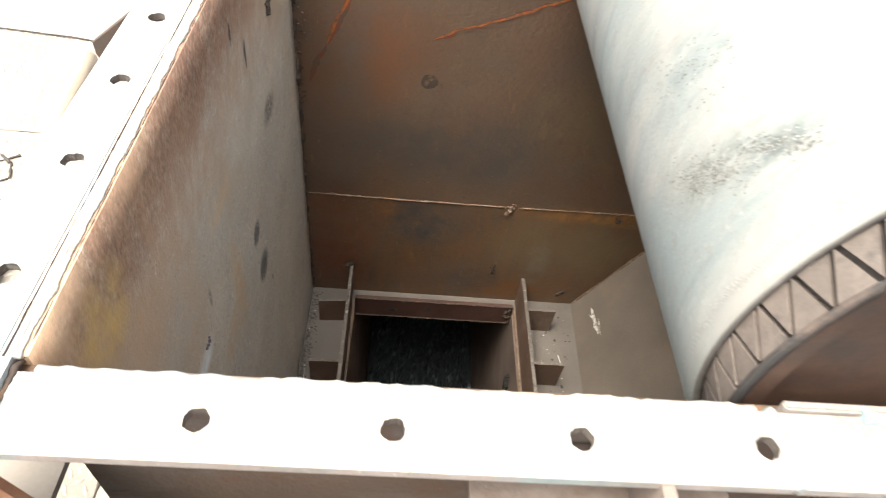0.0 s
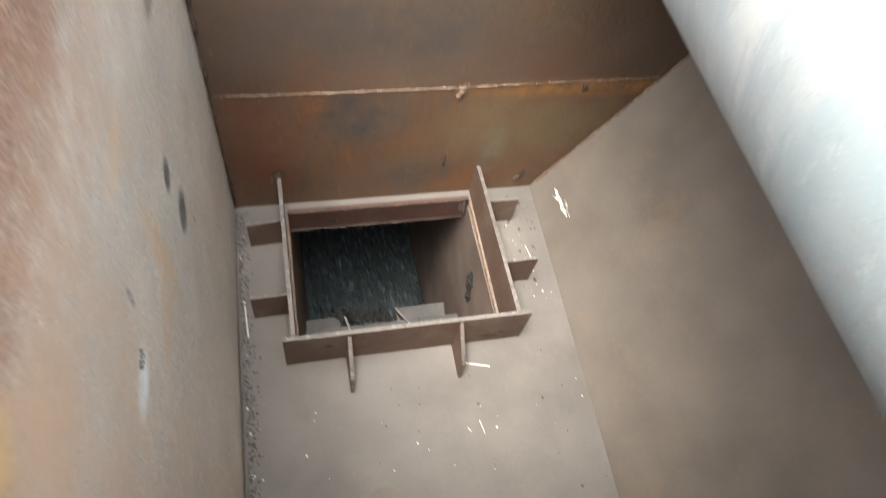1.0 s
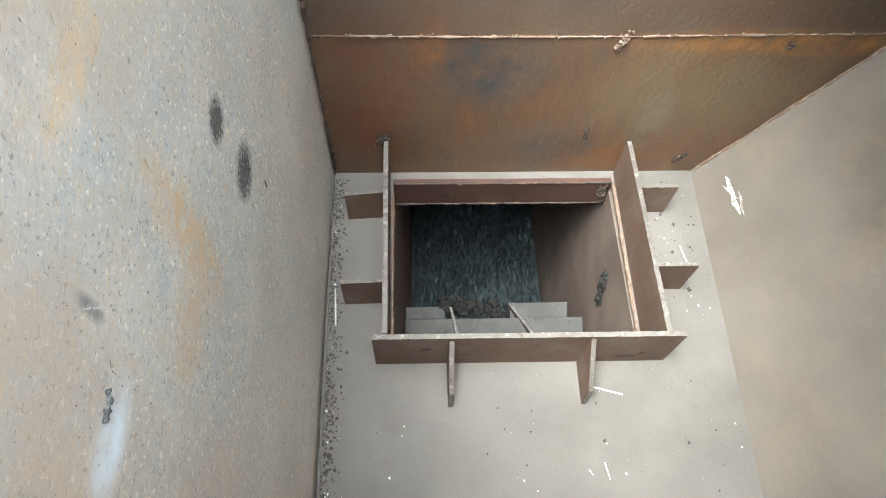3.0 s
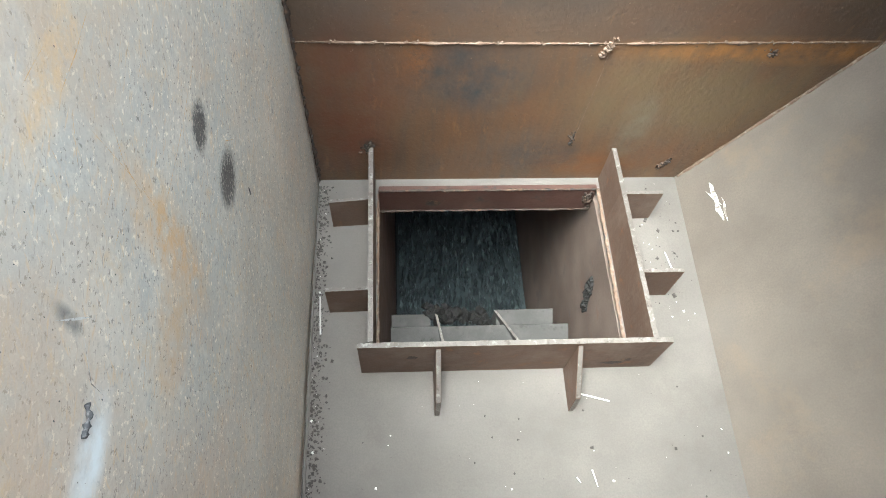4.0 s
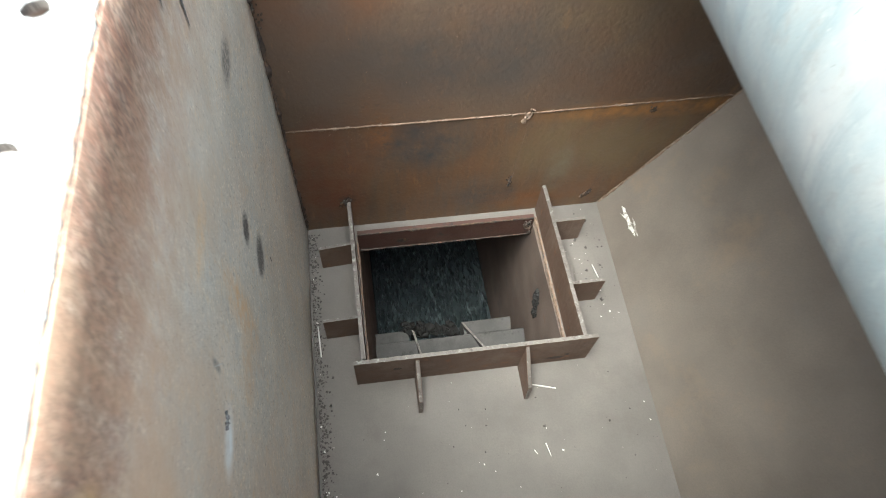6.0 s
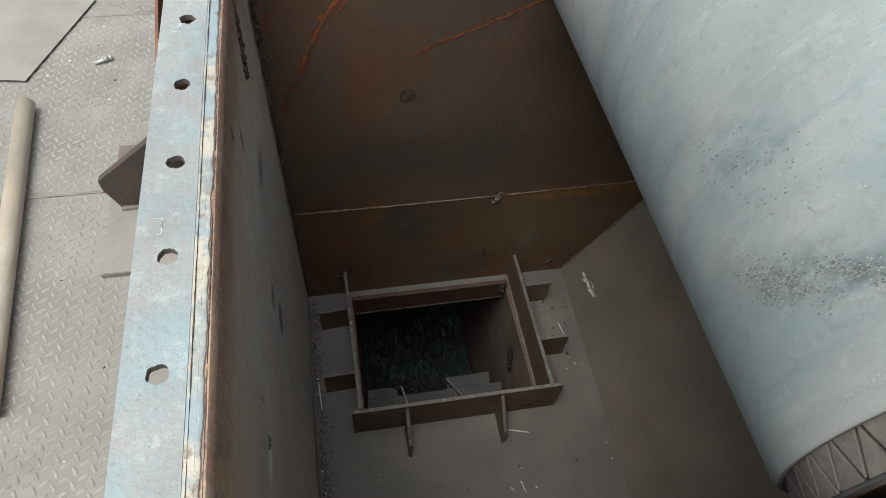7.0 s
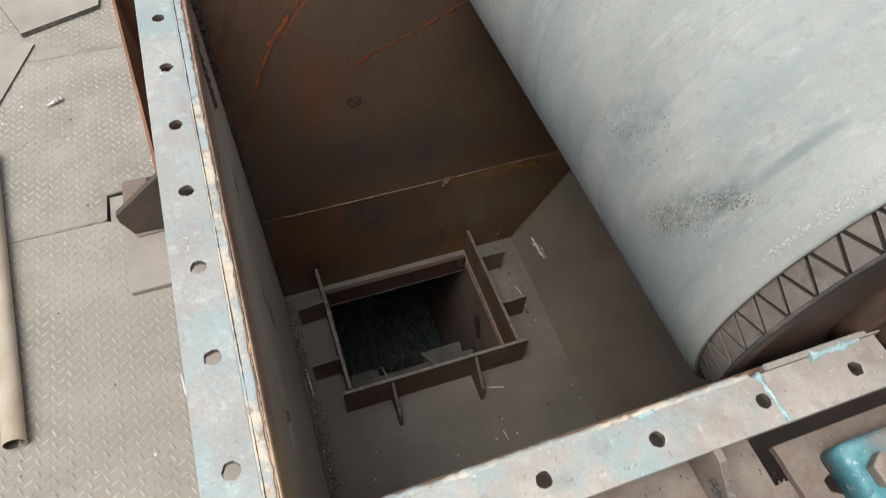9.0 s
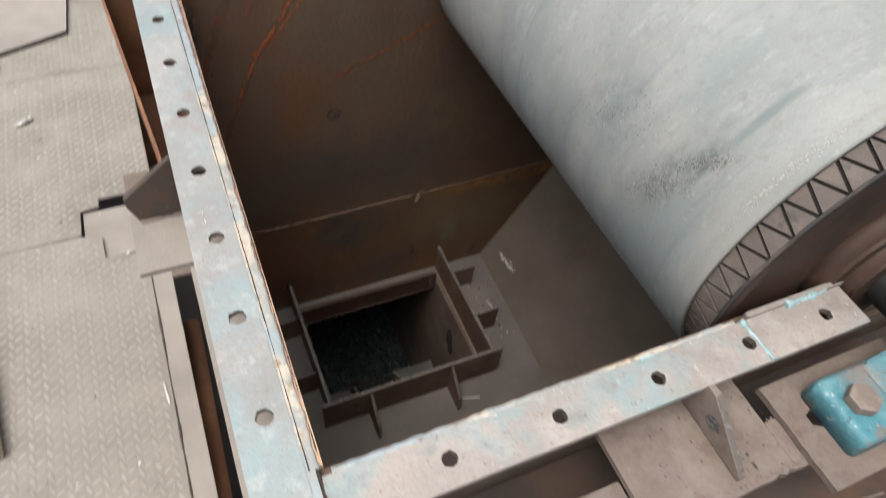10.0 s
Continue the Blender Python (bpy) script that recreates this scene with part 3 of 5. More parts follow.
def scatter_chips(bm, rnd, n, region, size, mat=0, flat=0.4):
    """Small flat crumbs lying on z; region(rnd) gives x, y, z."""
    for _ in range(n):
        x, y, z = region(rnd)
        s = size * (0.4 + rnd.random() ** 2 * 1.6)
        a = rnd.random() * 6.28
        vs = []
        for k in range(4):
            t = a + k * 1.57 + rnd.uniform(-0.4, 0.4)
            r = s * rnd.uniform(0.5, 1.2)
            vs.append(bm.verts.new((x + r * math.cos(t), y + r * math.sin(t), z)))
        top = bm.verts.new((x, y, z + s * flat))
        for k in range(4):
            bm.faces.new((vs[k], vs[(k + 1) % 4], top)).material_index = mat
    return bm


# ---- the hopper ----
XW, YF, YN, ZF = 0.052, 1.288, 0.048, -1.5      # left wall, far wall, near wall, floor
SX, SZ = 1.066, -1.5                             # foot of the slope
EX, EZ = 1.652, -0.44                            # head of the slope


def wall_x(y, z):
    """Inner face of the west wall: it bulges a little into the outside between its edges."""
    return XW + 0.006 * max(0, (y - 0.8) / 0.5) - 0.012 * math.sin(math.pi * min(1, max(0, -z / 1.5))) * min(1, max(0, (1.29 - y) / 0.35))


def on_west(bm, lift=0.0014):
    for v in bm.verts:
        v.co.x = wall_x(v.co.y, v.co.z) + lift
    return bm


def wall_left():
    bm = bmesh.new()
    ny, nz = 26, 30
    grid = {}
    for side in (0, 1):
        for i in range(ny + 1):
            for j in range(nz + 1):
                y, z = YN + (YF - YN) * i / ny, -0.004 + (ZF + 0.004 - 0.01) * j / nz
                grid[side, i, j] = bm.verts.new((wall_x(y, z) - 0.010 * side, y, z))
        for i in range(ny):
            for j in range(nz):
                f = bm.faces.new((grid[side, i, j], grid[side, i + 1, j], grid[side, i + 1, j + 1], grid[side, i, j + 1]))
                f.smooth = True
    for i in range(ny):
        for j in (0, nz):
            bm.faces.new((grid[0, i, j], grid[0, i + 1, j], grid[1, i + 1, j], grid[1, i, j]))
    for j in range(nz):
        for i in (0, ny):
            bm.faces.new((grid[0, i, j], grid[0, i, j + 1], grid[1, i, j + 1], grid[1, i, j]))
    bmesh.ops.recalc_face_normals(bm, faces=bm.faces[:])
    w = solo("wall_west", bm, M_LEFT, "grey-blue mill-scale steel hopper wall mottled with orange rust", "hopper wall", kind="structure")
    for i, (y, z, ry, rz) in enumerate([(0.757, -0.11, 0.004, 0.02), (0.83, -0.86, 0.003, 0.010), (0.84, -0.20, 0.004, 0.03)]):
        part("burn_mark", on_west(blot(bmesh.new(), y, z, ry, rz, "x", 0, seed=i, sides=40, rag=0.4)), M_BURN, w, "dark ground burn mark")
    bm = bmesh.new()
    x = wall_x(0.38, -0.49)
    weld(bm, [(x + 0.001, 0.391, -0.487), (x + 0.003, 0.384, -0.492), (x + 0.002, 0.376, -0.491), (x + 0.001, 0.368, -0.495)], 0.0032, 0.9, step=0.002, seed=4, sides=8)
    part("weld_scar", bm, M_BURN, w, "small burnt weld scar")
    part("scrape", on_west(ribbon(bmesh.new(), [(0.428, -0.416), (0.450, -0.463)], 0.0016, "x", 0, seed=9)), M_CHALK, w, "pale scraped streak")
    part("scrape", on_west(ribbon(bmesh.new(), [(0.440, -0.453), (0.406, -0.486), (0.404, -0.512)], 0.0009, "x", 0, seed=10)), M_CHALK, w, "pale scraped streak")
    rnd = random.Random(14)
    lines = [([(0.817, -0.561), (0.72, -0.565), (0.644, -0.563), (0.541, -0.554)], 0.0005), ([(0.651, -0.351), (0.612, -0.353), (0.566, -0.35)], 0.0009), ([(0.575, -0.39), (0.593, -0.499), (0.598, -0.576), (0.601, -0.70)], 0.0003), ([(0.608, -0.415), (0.59, -0.46), (0.587, -0.517)], 0.0005), ([(0.595, -0.846), (0.557, -1.015)], 0.0006), ([(0.496, -0.569), (0.427, -0.589)], 0.001), ([(0.582, -0.319), (0.541, -0.312)], 0.0008), ([(0.812, -0.711), (0.850, -0.755)], 0.0012)]
    for k in range(26):
        y, z = rnd.gauss(0.57, 0.06), rnd.uniform(-0.78, -0.33)
        a, L = rnd.choice((0.0, 0.5, 1.2)) + rnd.gauss(0, 0.15), rnd.uniform(0.015, 0.05)
        lines.append(([(y, z), (y - L * math.cos(a), z - L * math.sin(a))], rnd.uniform(0.0003, 0.0008)))
    for i, (pts, wd) in enumerate(lines):
        part("rust_scratch", on_west(ribbon(bmesh.new(), pts, wd, "x", 0, seed=20 + i), 0.001), M_SCRATCH, w, "thin orange rust scratch")
    bm = bmesh.new()
    for k in range(420):
        y, z, r = rnd.uniform(0.30, 1.1), rnd.uniform(-1.0, -0.25), rnd.uniform(0.0003, 0.0008)
        blot(bm, y, z, r, r * rnd.uniform(0.8, 2.2), "x", 0, seed=k, sides=6, rag=0.6, mat=rnd.choice((0, 0, 1)))
    tagged(part("scale_flecks", on_west(bm, 0.0008), [M_BURN, M_CHALK], w), kind="stuff")
    bm = bmesh.new()
    xw = wall_x(1.05, -0.15)
    crust(bm, [(xw, 1.078, -0.06), (xw, 1.058, -0.14), (xw, 1.040, -0.225)], (0.001, 0.006, 0.004), 0.0048, 150, seed=30)
    part("weld_spatter", bm, M_WELDDARK, w, "crusted black weld spatter")
    return w


def wall_far():
    bm = bmesh.new()
    prism(bm, [(XW - 0.01, 0.0), (EX, 0.0), (EX, EZ), (SX + 0.01, ZF - 0.01), (XW - 0.01, ZF - 0.01)], "y", YF, YF + 0.01)
    w = solo("wall_north", bm, M_FAR, "dark brown rusted steel hopper wall with a welded seam", "hopper wall", kind="structure")
    bm = bmesh.new()
    weld(bm, [(XW, YF - 0.001, -0.985), (0.40, YF - 0.001, -0.987), (0.73, YF - 0.001, -0.985), (1.345, YF - 0.001, -0.975)], 0.0025, 0.9, step=0.004, seed=2)
    crust(bm, [(XW + 0.02, YF, -0.986), (0.73, YF, -0.986), (1.34, YF, -0.976)], (0.01, 0.0006, 0.0022), 0.0022, 300, seed=61)
    part("seam", bm, M_WELDSEAM, w, "pale ragged horizontal weld seam")
    bm = bmesh.new()
    crust(bm, [(0.724, YF - 0.002, -1.020), (0.734, YF - 0.003, -0.998), (0.746, YF - 0.002, -0.972)], (0.003, 0.001, 0.005), 0.0032, 60, seed=50)
    part("weld_spot", bm, M_WELDSEAM, w)
    bm = bmesh.new()
    crust(bm, [(1.000, YF - 0.001, -1.436), (1.010, YF - 0.001, -1.424), (1.024, YF - 0.001, -1.405)], (0.004, 0.0008, 0.005), 0.0035, 50, seed=57)
    crust(bm, [(0.728, YF - 0.001, -1.335), (0.724, YF - 0.001, -1.290)], (0.004, 0.0008, 0.006), 0.0026, 40, seed=62)
    crust(bm, [(1.104, YF - 0.001, -1.012), (1.122, YF - 0.001, -1.010)], (0.004, 0.0008, 0.006), 0.003, 26, seed=63)
    crust(bm, [(0.192, YF - 0.001, -1.352), (0.204, YF - 0.001, -1.332)], (0.006, 0.0008, 0.006), 0.004, 40, seed=58)
    part("weld_clump", bm, M_WELDDARK, w, "burnt black weld clump")
    bm = bmesh.new()
    ribbon(bm, [(0.41, -0.03), (0.33, -0.12), (0.262, -0.215), (0.232, -0.25), (0.205, -0.30), (0.17, -0.36), (0.14, -0.44)], 0.0055, "y", YF - 0.0012, seed=1)
    ribbon(bm, [(0.40, -0.08), (0.30, -0.19), (0.25, -0.26)], 0.004, "y", YF - 0.0016, seed=6)
    ribbon(bm, [(0.80, -0.23), (0.72, -0.262), (0.60, -0.318), (0.50, -0.355), (0.42, -0.395)], 0.0042, "y", YF - 0.0012, seed=2)
    ribbon(bm, [(0.30, -0.02), (0.24, -0.09), (0.20, -0.16)], 0.004, "y", YF - 0.0014, seed=13)
    blot(bm, 0.215, -0.27, 0.009, 0.009, "y", YF - 0.0018, 3)
    part("rust_streak", bm, M_RUSTLINE, w, "bright orange rust streak")
    bm = bmesh.new()
    ribbon(bm, [(0.21, -0.02), (0.15, -0.13), (0.10, -0.24), (0.075, -0.32)], 0.013, "y", YF - 0.0012, seed=3)
    ribbon(bm, [(0.14, -0.44), (0.11, -0.50), (0.09, -0.56)], 0.010, "y", YF - 0.0012, seed=4)
    ribbon(bm, [(0.41, -0.03), (0.33, -0.12), (0.262, -0.215), (0.205, -0.30), (0.14, -0.44)], 0.013, "y", YF - 0.0008, seed=1)
    ribbon(bm, [(0.80, -0.23), (0.60, -0.318), (0.42, -0.395)], 0.009, "y", YF - 0.0008, seed=2)
    part("rust_stain", bm, M_RUSTDIM, w, "dull red rust stain")
    bm = bmesh.new()
    blot(bm, 0.421, -0.525, 0.024, 0.024, "y", YF - 0.0012, 5, rag=0.1)
    part("dark_spot", bm, M_WELDDARK, w, "round dark burn spot")
    bm = bmesh.new()
    ribbon(bm, [(0.742, -0.99), (0.738, -1.15), (0.730, -1.34)], 0.0016, "y", YF - 0.001, seed=81)
    part("scribed_line", bm, M_WELDSEAM, w)
    bm = bmesh.new()
    rnd = random.Random(77)
    for i in range(70):
        x, z = rnd.uniform(0.15, 1.3), -0.99 - abs(rnd.gauss(0, 0.03))
        bmesh.ops.create_icosphere(bm, subdivisions=1, radius=rnd.uniform(0.0008, 0.0022), matrix=Matrix.Translation((x, YF, z)))
    for i in range(60):
        x, z = rnd.uniform(0.08, 1.2), rnd.uniform(-1.45, -0.3)
        bmesh.ops.create_icosphere(bm, subdivisions=1, radius=rnd.uniform(0.0008, 0.002), matrix=Matrix.Translation((x, YF, z)))
    tagged(part("spatter", bm, M_WELDSEAM, w), kind="stuff")
    # blistered scale above the seam and along the foot of the slope
    bm = bmesh.new()
    rnd = random.Random(78)

    def blister(x, z, r):
        a = rnd.uniform(0, 6.28)
        foot = [bm.verts.new((x + r * rnd.uniform(0.7, 1.5) * math.cos(a + k * 1.26), YF + 0.0004, z + r * rnd.uniform(0.7, 1.5) * math.sin(a + k * 1.26))) for k in range(5)]
        tip = bm.verts.new((x + rnd.gauss(0, r * 0.3), YF - r * 0.8, z + r * 0.2))
        for k in range(5):
            bm.faces.new((foot[k], foot[(k + 1) % 5], tip)).smooth = True
    for k in range(1500):
        blister(rnd.uniform(0.10, 1.36), -0.975 + abs(rnd.gauss(0, 0.10)), rnd.uniform(0.0008, 0.0026))
    for k in range(520):
        t = rnd.random()
        blister(1.08 + 0.27 * t - abs(rnd.gauss(0, 0.045)), -1.40 + 0.42 * t + abs(rnd.gauss(0, 0.02)), rnd.uniform(0.0008, 0.0026))
    for k in range(240):
        blister(rnd.gauss(0.34, 0.05), -0.99 - abs(rnd.gauss(0, 0.05)), rnd.uniform(0.0007, 0.002))
    tagged(part("scale_blisters", bm, M_FAR, w), kind="stuff")
    # corner weld against the west wall
    bm = bmesh.new()
    weld(bm, [(XW + 0.003, YF - 0.003, -0.03), (XW + 0.003, YF - 0.003, -0.6), (XW + 0.003, YF - 0.003, -1.49)], 0.0075, 0.8, step=0.007, seed=12)
    rnd = random.Random(5)
    for i in range(130):
        z = -0.03 - 0.60 * rnd.random() ** 1.5
        x = XW + 0.006 + abs(rnd.gauss(0, 0.014))
        bmesh.ops.create_icosphere(bm, subdivisions=1, radius=rnd.uniform(0.0015, 0.0042), matrix=Matrix.Translation((x, YF - 0.002, z)))
    crust(bm, [(XW + 0.004, YF - 0.003, -0.03), (XW + 0.004, YF - 0.003, -1.49)], (0.003, 0.002, 0.02), 0.0038, 420, seed=59)
    crust(bm, [(XW + 0.006, YF - 0.002, -0.05), (XW + 0.010, YF - 0.002, -0.30)], (0.008, 0.001, 0.05), 0.0045, 130, seed=60)
    part("corner_weld", bm, M_WELDDARK, w, "thick dark crusted corner weld")
    return w


def wall_near():
    bm = bmesh.new()
    prism(bm, [(XW - 0.01, -0.018), (0.93, -0.018), (0.93, -0.22), (EX, -0.30), (EX, EZ), (SX, ZF - 0.01), (XW - 0.01, ZF - 0.01)], "y", YN - 0.01, YN)
    for f in bm.faces:
        f.material_index = 1 if f.normal.y < -0.5 else 0
    return solo("wall_south", bm, [M_FAR, M_OUTER], "dark brown rusted steel hopper wall under the bolted flange", "hopper wall", kind="structure")


def tilted(bm):
    """The floor falls a little towards the near wall."""
    for v in bm.verts:
        v.co.z += 0.012 - 0.05 * (YF - v.co.y)
    return bm


def slope():
    bm = bmesh.new()
    dx, dz = EX - SX, EZ - SZ
    L = math.hypot(dx, dz)
    nx, nz = dz / L * 0.01, -dx / L * 0.01
    prism(bm, [(SX, SZ), (EX, EZ), (EX + nx, EZ + nz), (SX + nx, SZ + nz)], "y", YN, YF)
    s = solo("wall_east", tilted(bm), M_SLOPE, "sloping dusty brown steel hopper plate", "hopper wall", kind="structure")
    # chalk mark
    bm = bmesh.new()
    ux, uz = dx / L, dz / L
    for i, (a, b, w) in enumerate([((0.10, 1.21), (0.115, 1.085), 0.010), ((0.085, 1.19), (0.12, 1.13), 0.005), ((0.125, 1.15), (0.125, 1.08), 0.006)]):
        flat = bmesh.new()
        ribbon(flat, [a, b], w, "z", 0.0, seed=70 + i)
        me = bpy.data.meshes.new("tmp")
        for v in flat.verts:
            s0, y = v.co.x, v.co.y
            v.co = Vector((SX + ux * s0 - nx * 0.2, y, SZ + uz * s0 - nz * 0.2))
        flat.to_mesh(me)
        flat.free()
        bm.from_mesh(me)
        bpy.data.meshes.remove(me)
    part("chalk_mark", tilted(bm), M_CHALK, s, "white chalk scribble")
    bm = bmesh.new()
    weld(bm, [(SX + ux * 0.01, YF - 0.003, SZ + uz * 0.01), (EX, YF - 0.003, EZ)], 0.004, 0.6, seed=15)
    part("slope_weld", tilted(bm), M_WELDSEAM, s)
    return s


OX0, OX1, OY0, OY1 = 0.220, 0.835, 0.765, 1.257   # the opening in the floor


def hopper_floor():
    bm = bmesh.new()
    box(bm, XW, OX0, YN, YF, ZF - 0.012, ZF)
    box(bm, OX1, SX, YN, YF, ZF - 0.012, ZF)
    box(bm, OX0, OX1, YN, OY0, ZF - 0.012, ZF)
    box(bm, OX0, OX1, OY1, YF, ZF - 0.012, ZF)
    f = solo("floor", tilted(bm), M_FLOOR, "dusty brown steel hopper floor with a rectangular outlet", "hopper floor", kind="structure")
    bm = bmesh.new()
    blot(bm, 0.408, 0.318, 0.052, 0.046, "z", ZF + 0.0015, 8, rag=0.1)
    part("round_mark", tilted(bm), M_SLOPE, f, "round darker mark")
    bm = bmesh.new()
    weld(bm, [(XW + 0.003, YN, ZF + 0.001), (XW + 0.003, YF, ZF + 0.001)], 0.004, 0.8, seed=18)
    part("floor_weld", tilted(bm), M_FLOOR, f)
    return f


def floor_grit():
    rnd = random.Random(11)
    bm = bmesh.new()

    def edge(r):
        return (XW + 0.008 + abs(r.gauss(0, 0.016)), r.uniform(0.25, 1.27), ZF)
    scatter_chips(bm, rnd, 900, edge, 0.0029, 0)
    scatter_chips(bm, rnd, 24, edge, 0.0024, 1, 0.3)
    scatter_chips(bm, rnd, 60, lambda r: (r.uniform(0.08, 1.05), r.uniform(0.15, 0.70), ZF), 0.003, 0)
    scatter_chips(bm, rnd, 40, lambda r: (r.gauss(0.99, 0.03), r.uniform(0.9, 1.27), ZF), 0.004, 0)
    scatter_chips(bm, rnd, 50, lambda r: (r.uniform(0.08, 1.05), r.uniform(0.15, 0.72), ZF), 0.0019, 1, 0.15)
    scatter_chips(bm, rnd, 24, lambda r: (r.gauss(0.985, 0.035), r.uniform(0.85, 1.27), ZF), 0.0026, 1, 0.15)
    solo("grit", tilted(bm), [M_GRIT, M_DEBRIS], "dark grit and pale chips strewn on the hopper floor", "debris", kind="stuff")
    for i, (a, b, r) in enumerate([((0.705, 0.675), (0.775, 0.655), 0.0022), ((0.710, 0.50), (0.718, 0.462), 0.0022), ((0.672, 0.485), (0.680, 0.472), 0.002), ((0.073, 0.94), (0.078, 0.84), 0.0022), ((0.99, 1.05), (1.0, 1.0), 0.002)]):
        bm = bmesh.new()
        weld(bm, [(*a, ZF + r), (*b, ZF + r * 1.3)], r, 0.25, seed=80 + i)
        solo("welding_rod_stub", tilted(bm), M_DEBRIS, "pale welding rod stub lying on the dusty hopper floor", "rod stub", "rod stubs on the floor")


def outlet_frame():
    e = thing("outlet_frame", (0.53, 1.0, ZF), "upright brown flat-bar frame with flame-cut edges round the outlet", "frame")
    mats = [M_BAR, M_CUT]
    part("front_bar", ragged_bar(bmesh.new(), (0.180, 0.748), (0.889, 0.744), 0.012, ZF - 0.024, -1.343, seed=1), mats, e)
    part("side_bar", ragged_bar(bmesh.new(), (0.209, 0.755), (0.206, YF - 0.004), 0.012, ZF - 0.024, -1.338, seed=2), mats, e)
    part("side_bar", ragged_bar(bmesh.new(), (0.851, 0.751), (0.848, YF - 0.004), 0.012, ZF - 0.024, -1.345, seed=3), mats, e)
    for a, b, h0, h1, s in [((0.203, 0.905), (0.099, 0.903), -1.382, -1.384, 4), ((0.203, 1.152), (0.100, 1.146), -1.372, -1.378, 5), ((0.857, 0.932), (0.968, 0.932), -1.372, -1.370, 6), ((0.857, 1.160), (0.964, 1.160), -1.372, -1.372, 7)]:
        part("stiffener", ragged_bar(bmesh.new(), a, b, 0.010, ZF - 0.02, h0, seed=s, z1b=h1), mats, e)
    for x0, x1, s in ((0.352, 0.364, 8), (0.672, 0.684, 9)):
        bm = bmesh.new()
        prism(bm, [(0.738, ZF - 0.026), (0.738, -1.352), (0.642, -1.44), (0.634, ZF - 0.026)], "x", x0, x1)
        bm.faces.ensure_lookup_table()
        for f in bm.faces:
            f.material_index = 1 if abs(f.normal.x) < 0.5 and f.normal.z > 0.3 or f.normal.y < -0.6 else 0
        bmesh.ops.bevel(bm, geom=bm.edges[:], offset=0.001, segments=1, affect="EDGES")
        part("stiffener", bm, mats, e)
    for k, (x, z, rx, rz) in enumerate([(0.782, -1.472, 0.028, 0.011), (0.812, -1.452, 0.014, 0.009), (0.30, -1.40, 0.012, 0.010)]):
        part("burnt_patch", blot(bmesh.new(), x, z, rx, rz, "y", 0.7365, 71 + k, rag=0.6), M_WELDDARK, e, "black burnt patch on the bar")
    # short lip hanging at the back of the outlet
    part("back_lip", boxed(OX0 + 0.001, OX1 - 0.001, OY1 - 0.010, OY1 + 0.008, ZF - 0.088, ZF + 0.0135, bevel=0.0015), M_LIP, e, "red-brown hanging lip plate with burnt edges")
    bm = bmesh.new()
    weld(bm, [(OX0 + 0.004, OY1 - 0.009, ZF + 0.013), (OX1 - 0.004, OY1 - 0.009, ZF + 0.013)], 0.003, 0.9, seed=22)
    crust(bm, [(0.812, OY1 - 0.011, ZF - 0.005), (0.822, OY1 - 0.011, ZF - 0.075)], (0.006, 0.0015, 0.004), 0.004, 60, seed=23)
    weld(bm, [(OX0 + 0.004, OY1 - 0.011, ZF - 0.087), (OX1 - 0.004, OY1 - 0.011, ZF - 0.087)], 0.003, 0.9, seed=27)
    blot(bm, 0.372, ZF - 0.045, 0.022, 0.014, 'y', OY1 - 0.0125, 73, rag=0.3)
    part("lip_weld", bm, M_WELDDARK, e)
    bm = bmesh.new()
    weld(bm, [(OX1 + 0.002, 0.76, ZF - 0.015), (OX1 + 0.002, 1.25, ZF + 0.008)], 0.0048, 0.6, seed=24)
    part("edge_bead", bm, M_WELDSEAM, e)
    bm = bmesh.new()
    weld(bm, [(OX0 - 0.001, 0.76, ZF - 0.015), (OX0 - 0.001, 1.25, ZF + 0.008)], 0.004, 0.6, seed=25)
    part("edge_bead", bm, M_WELDSEAM, e)


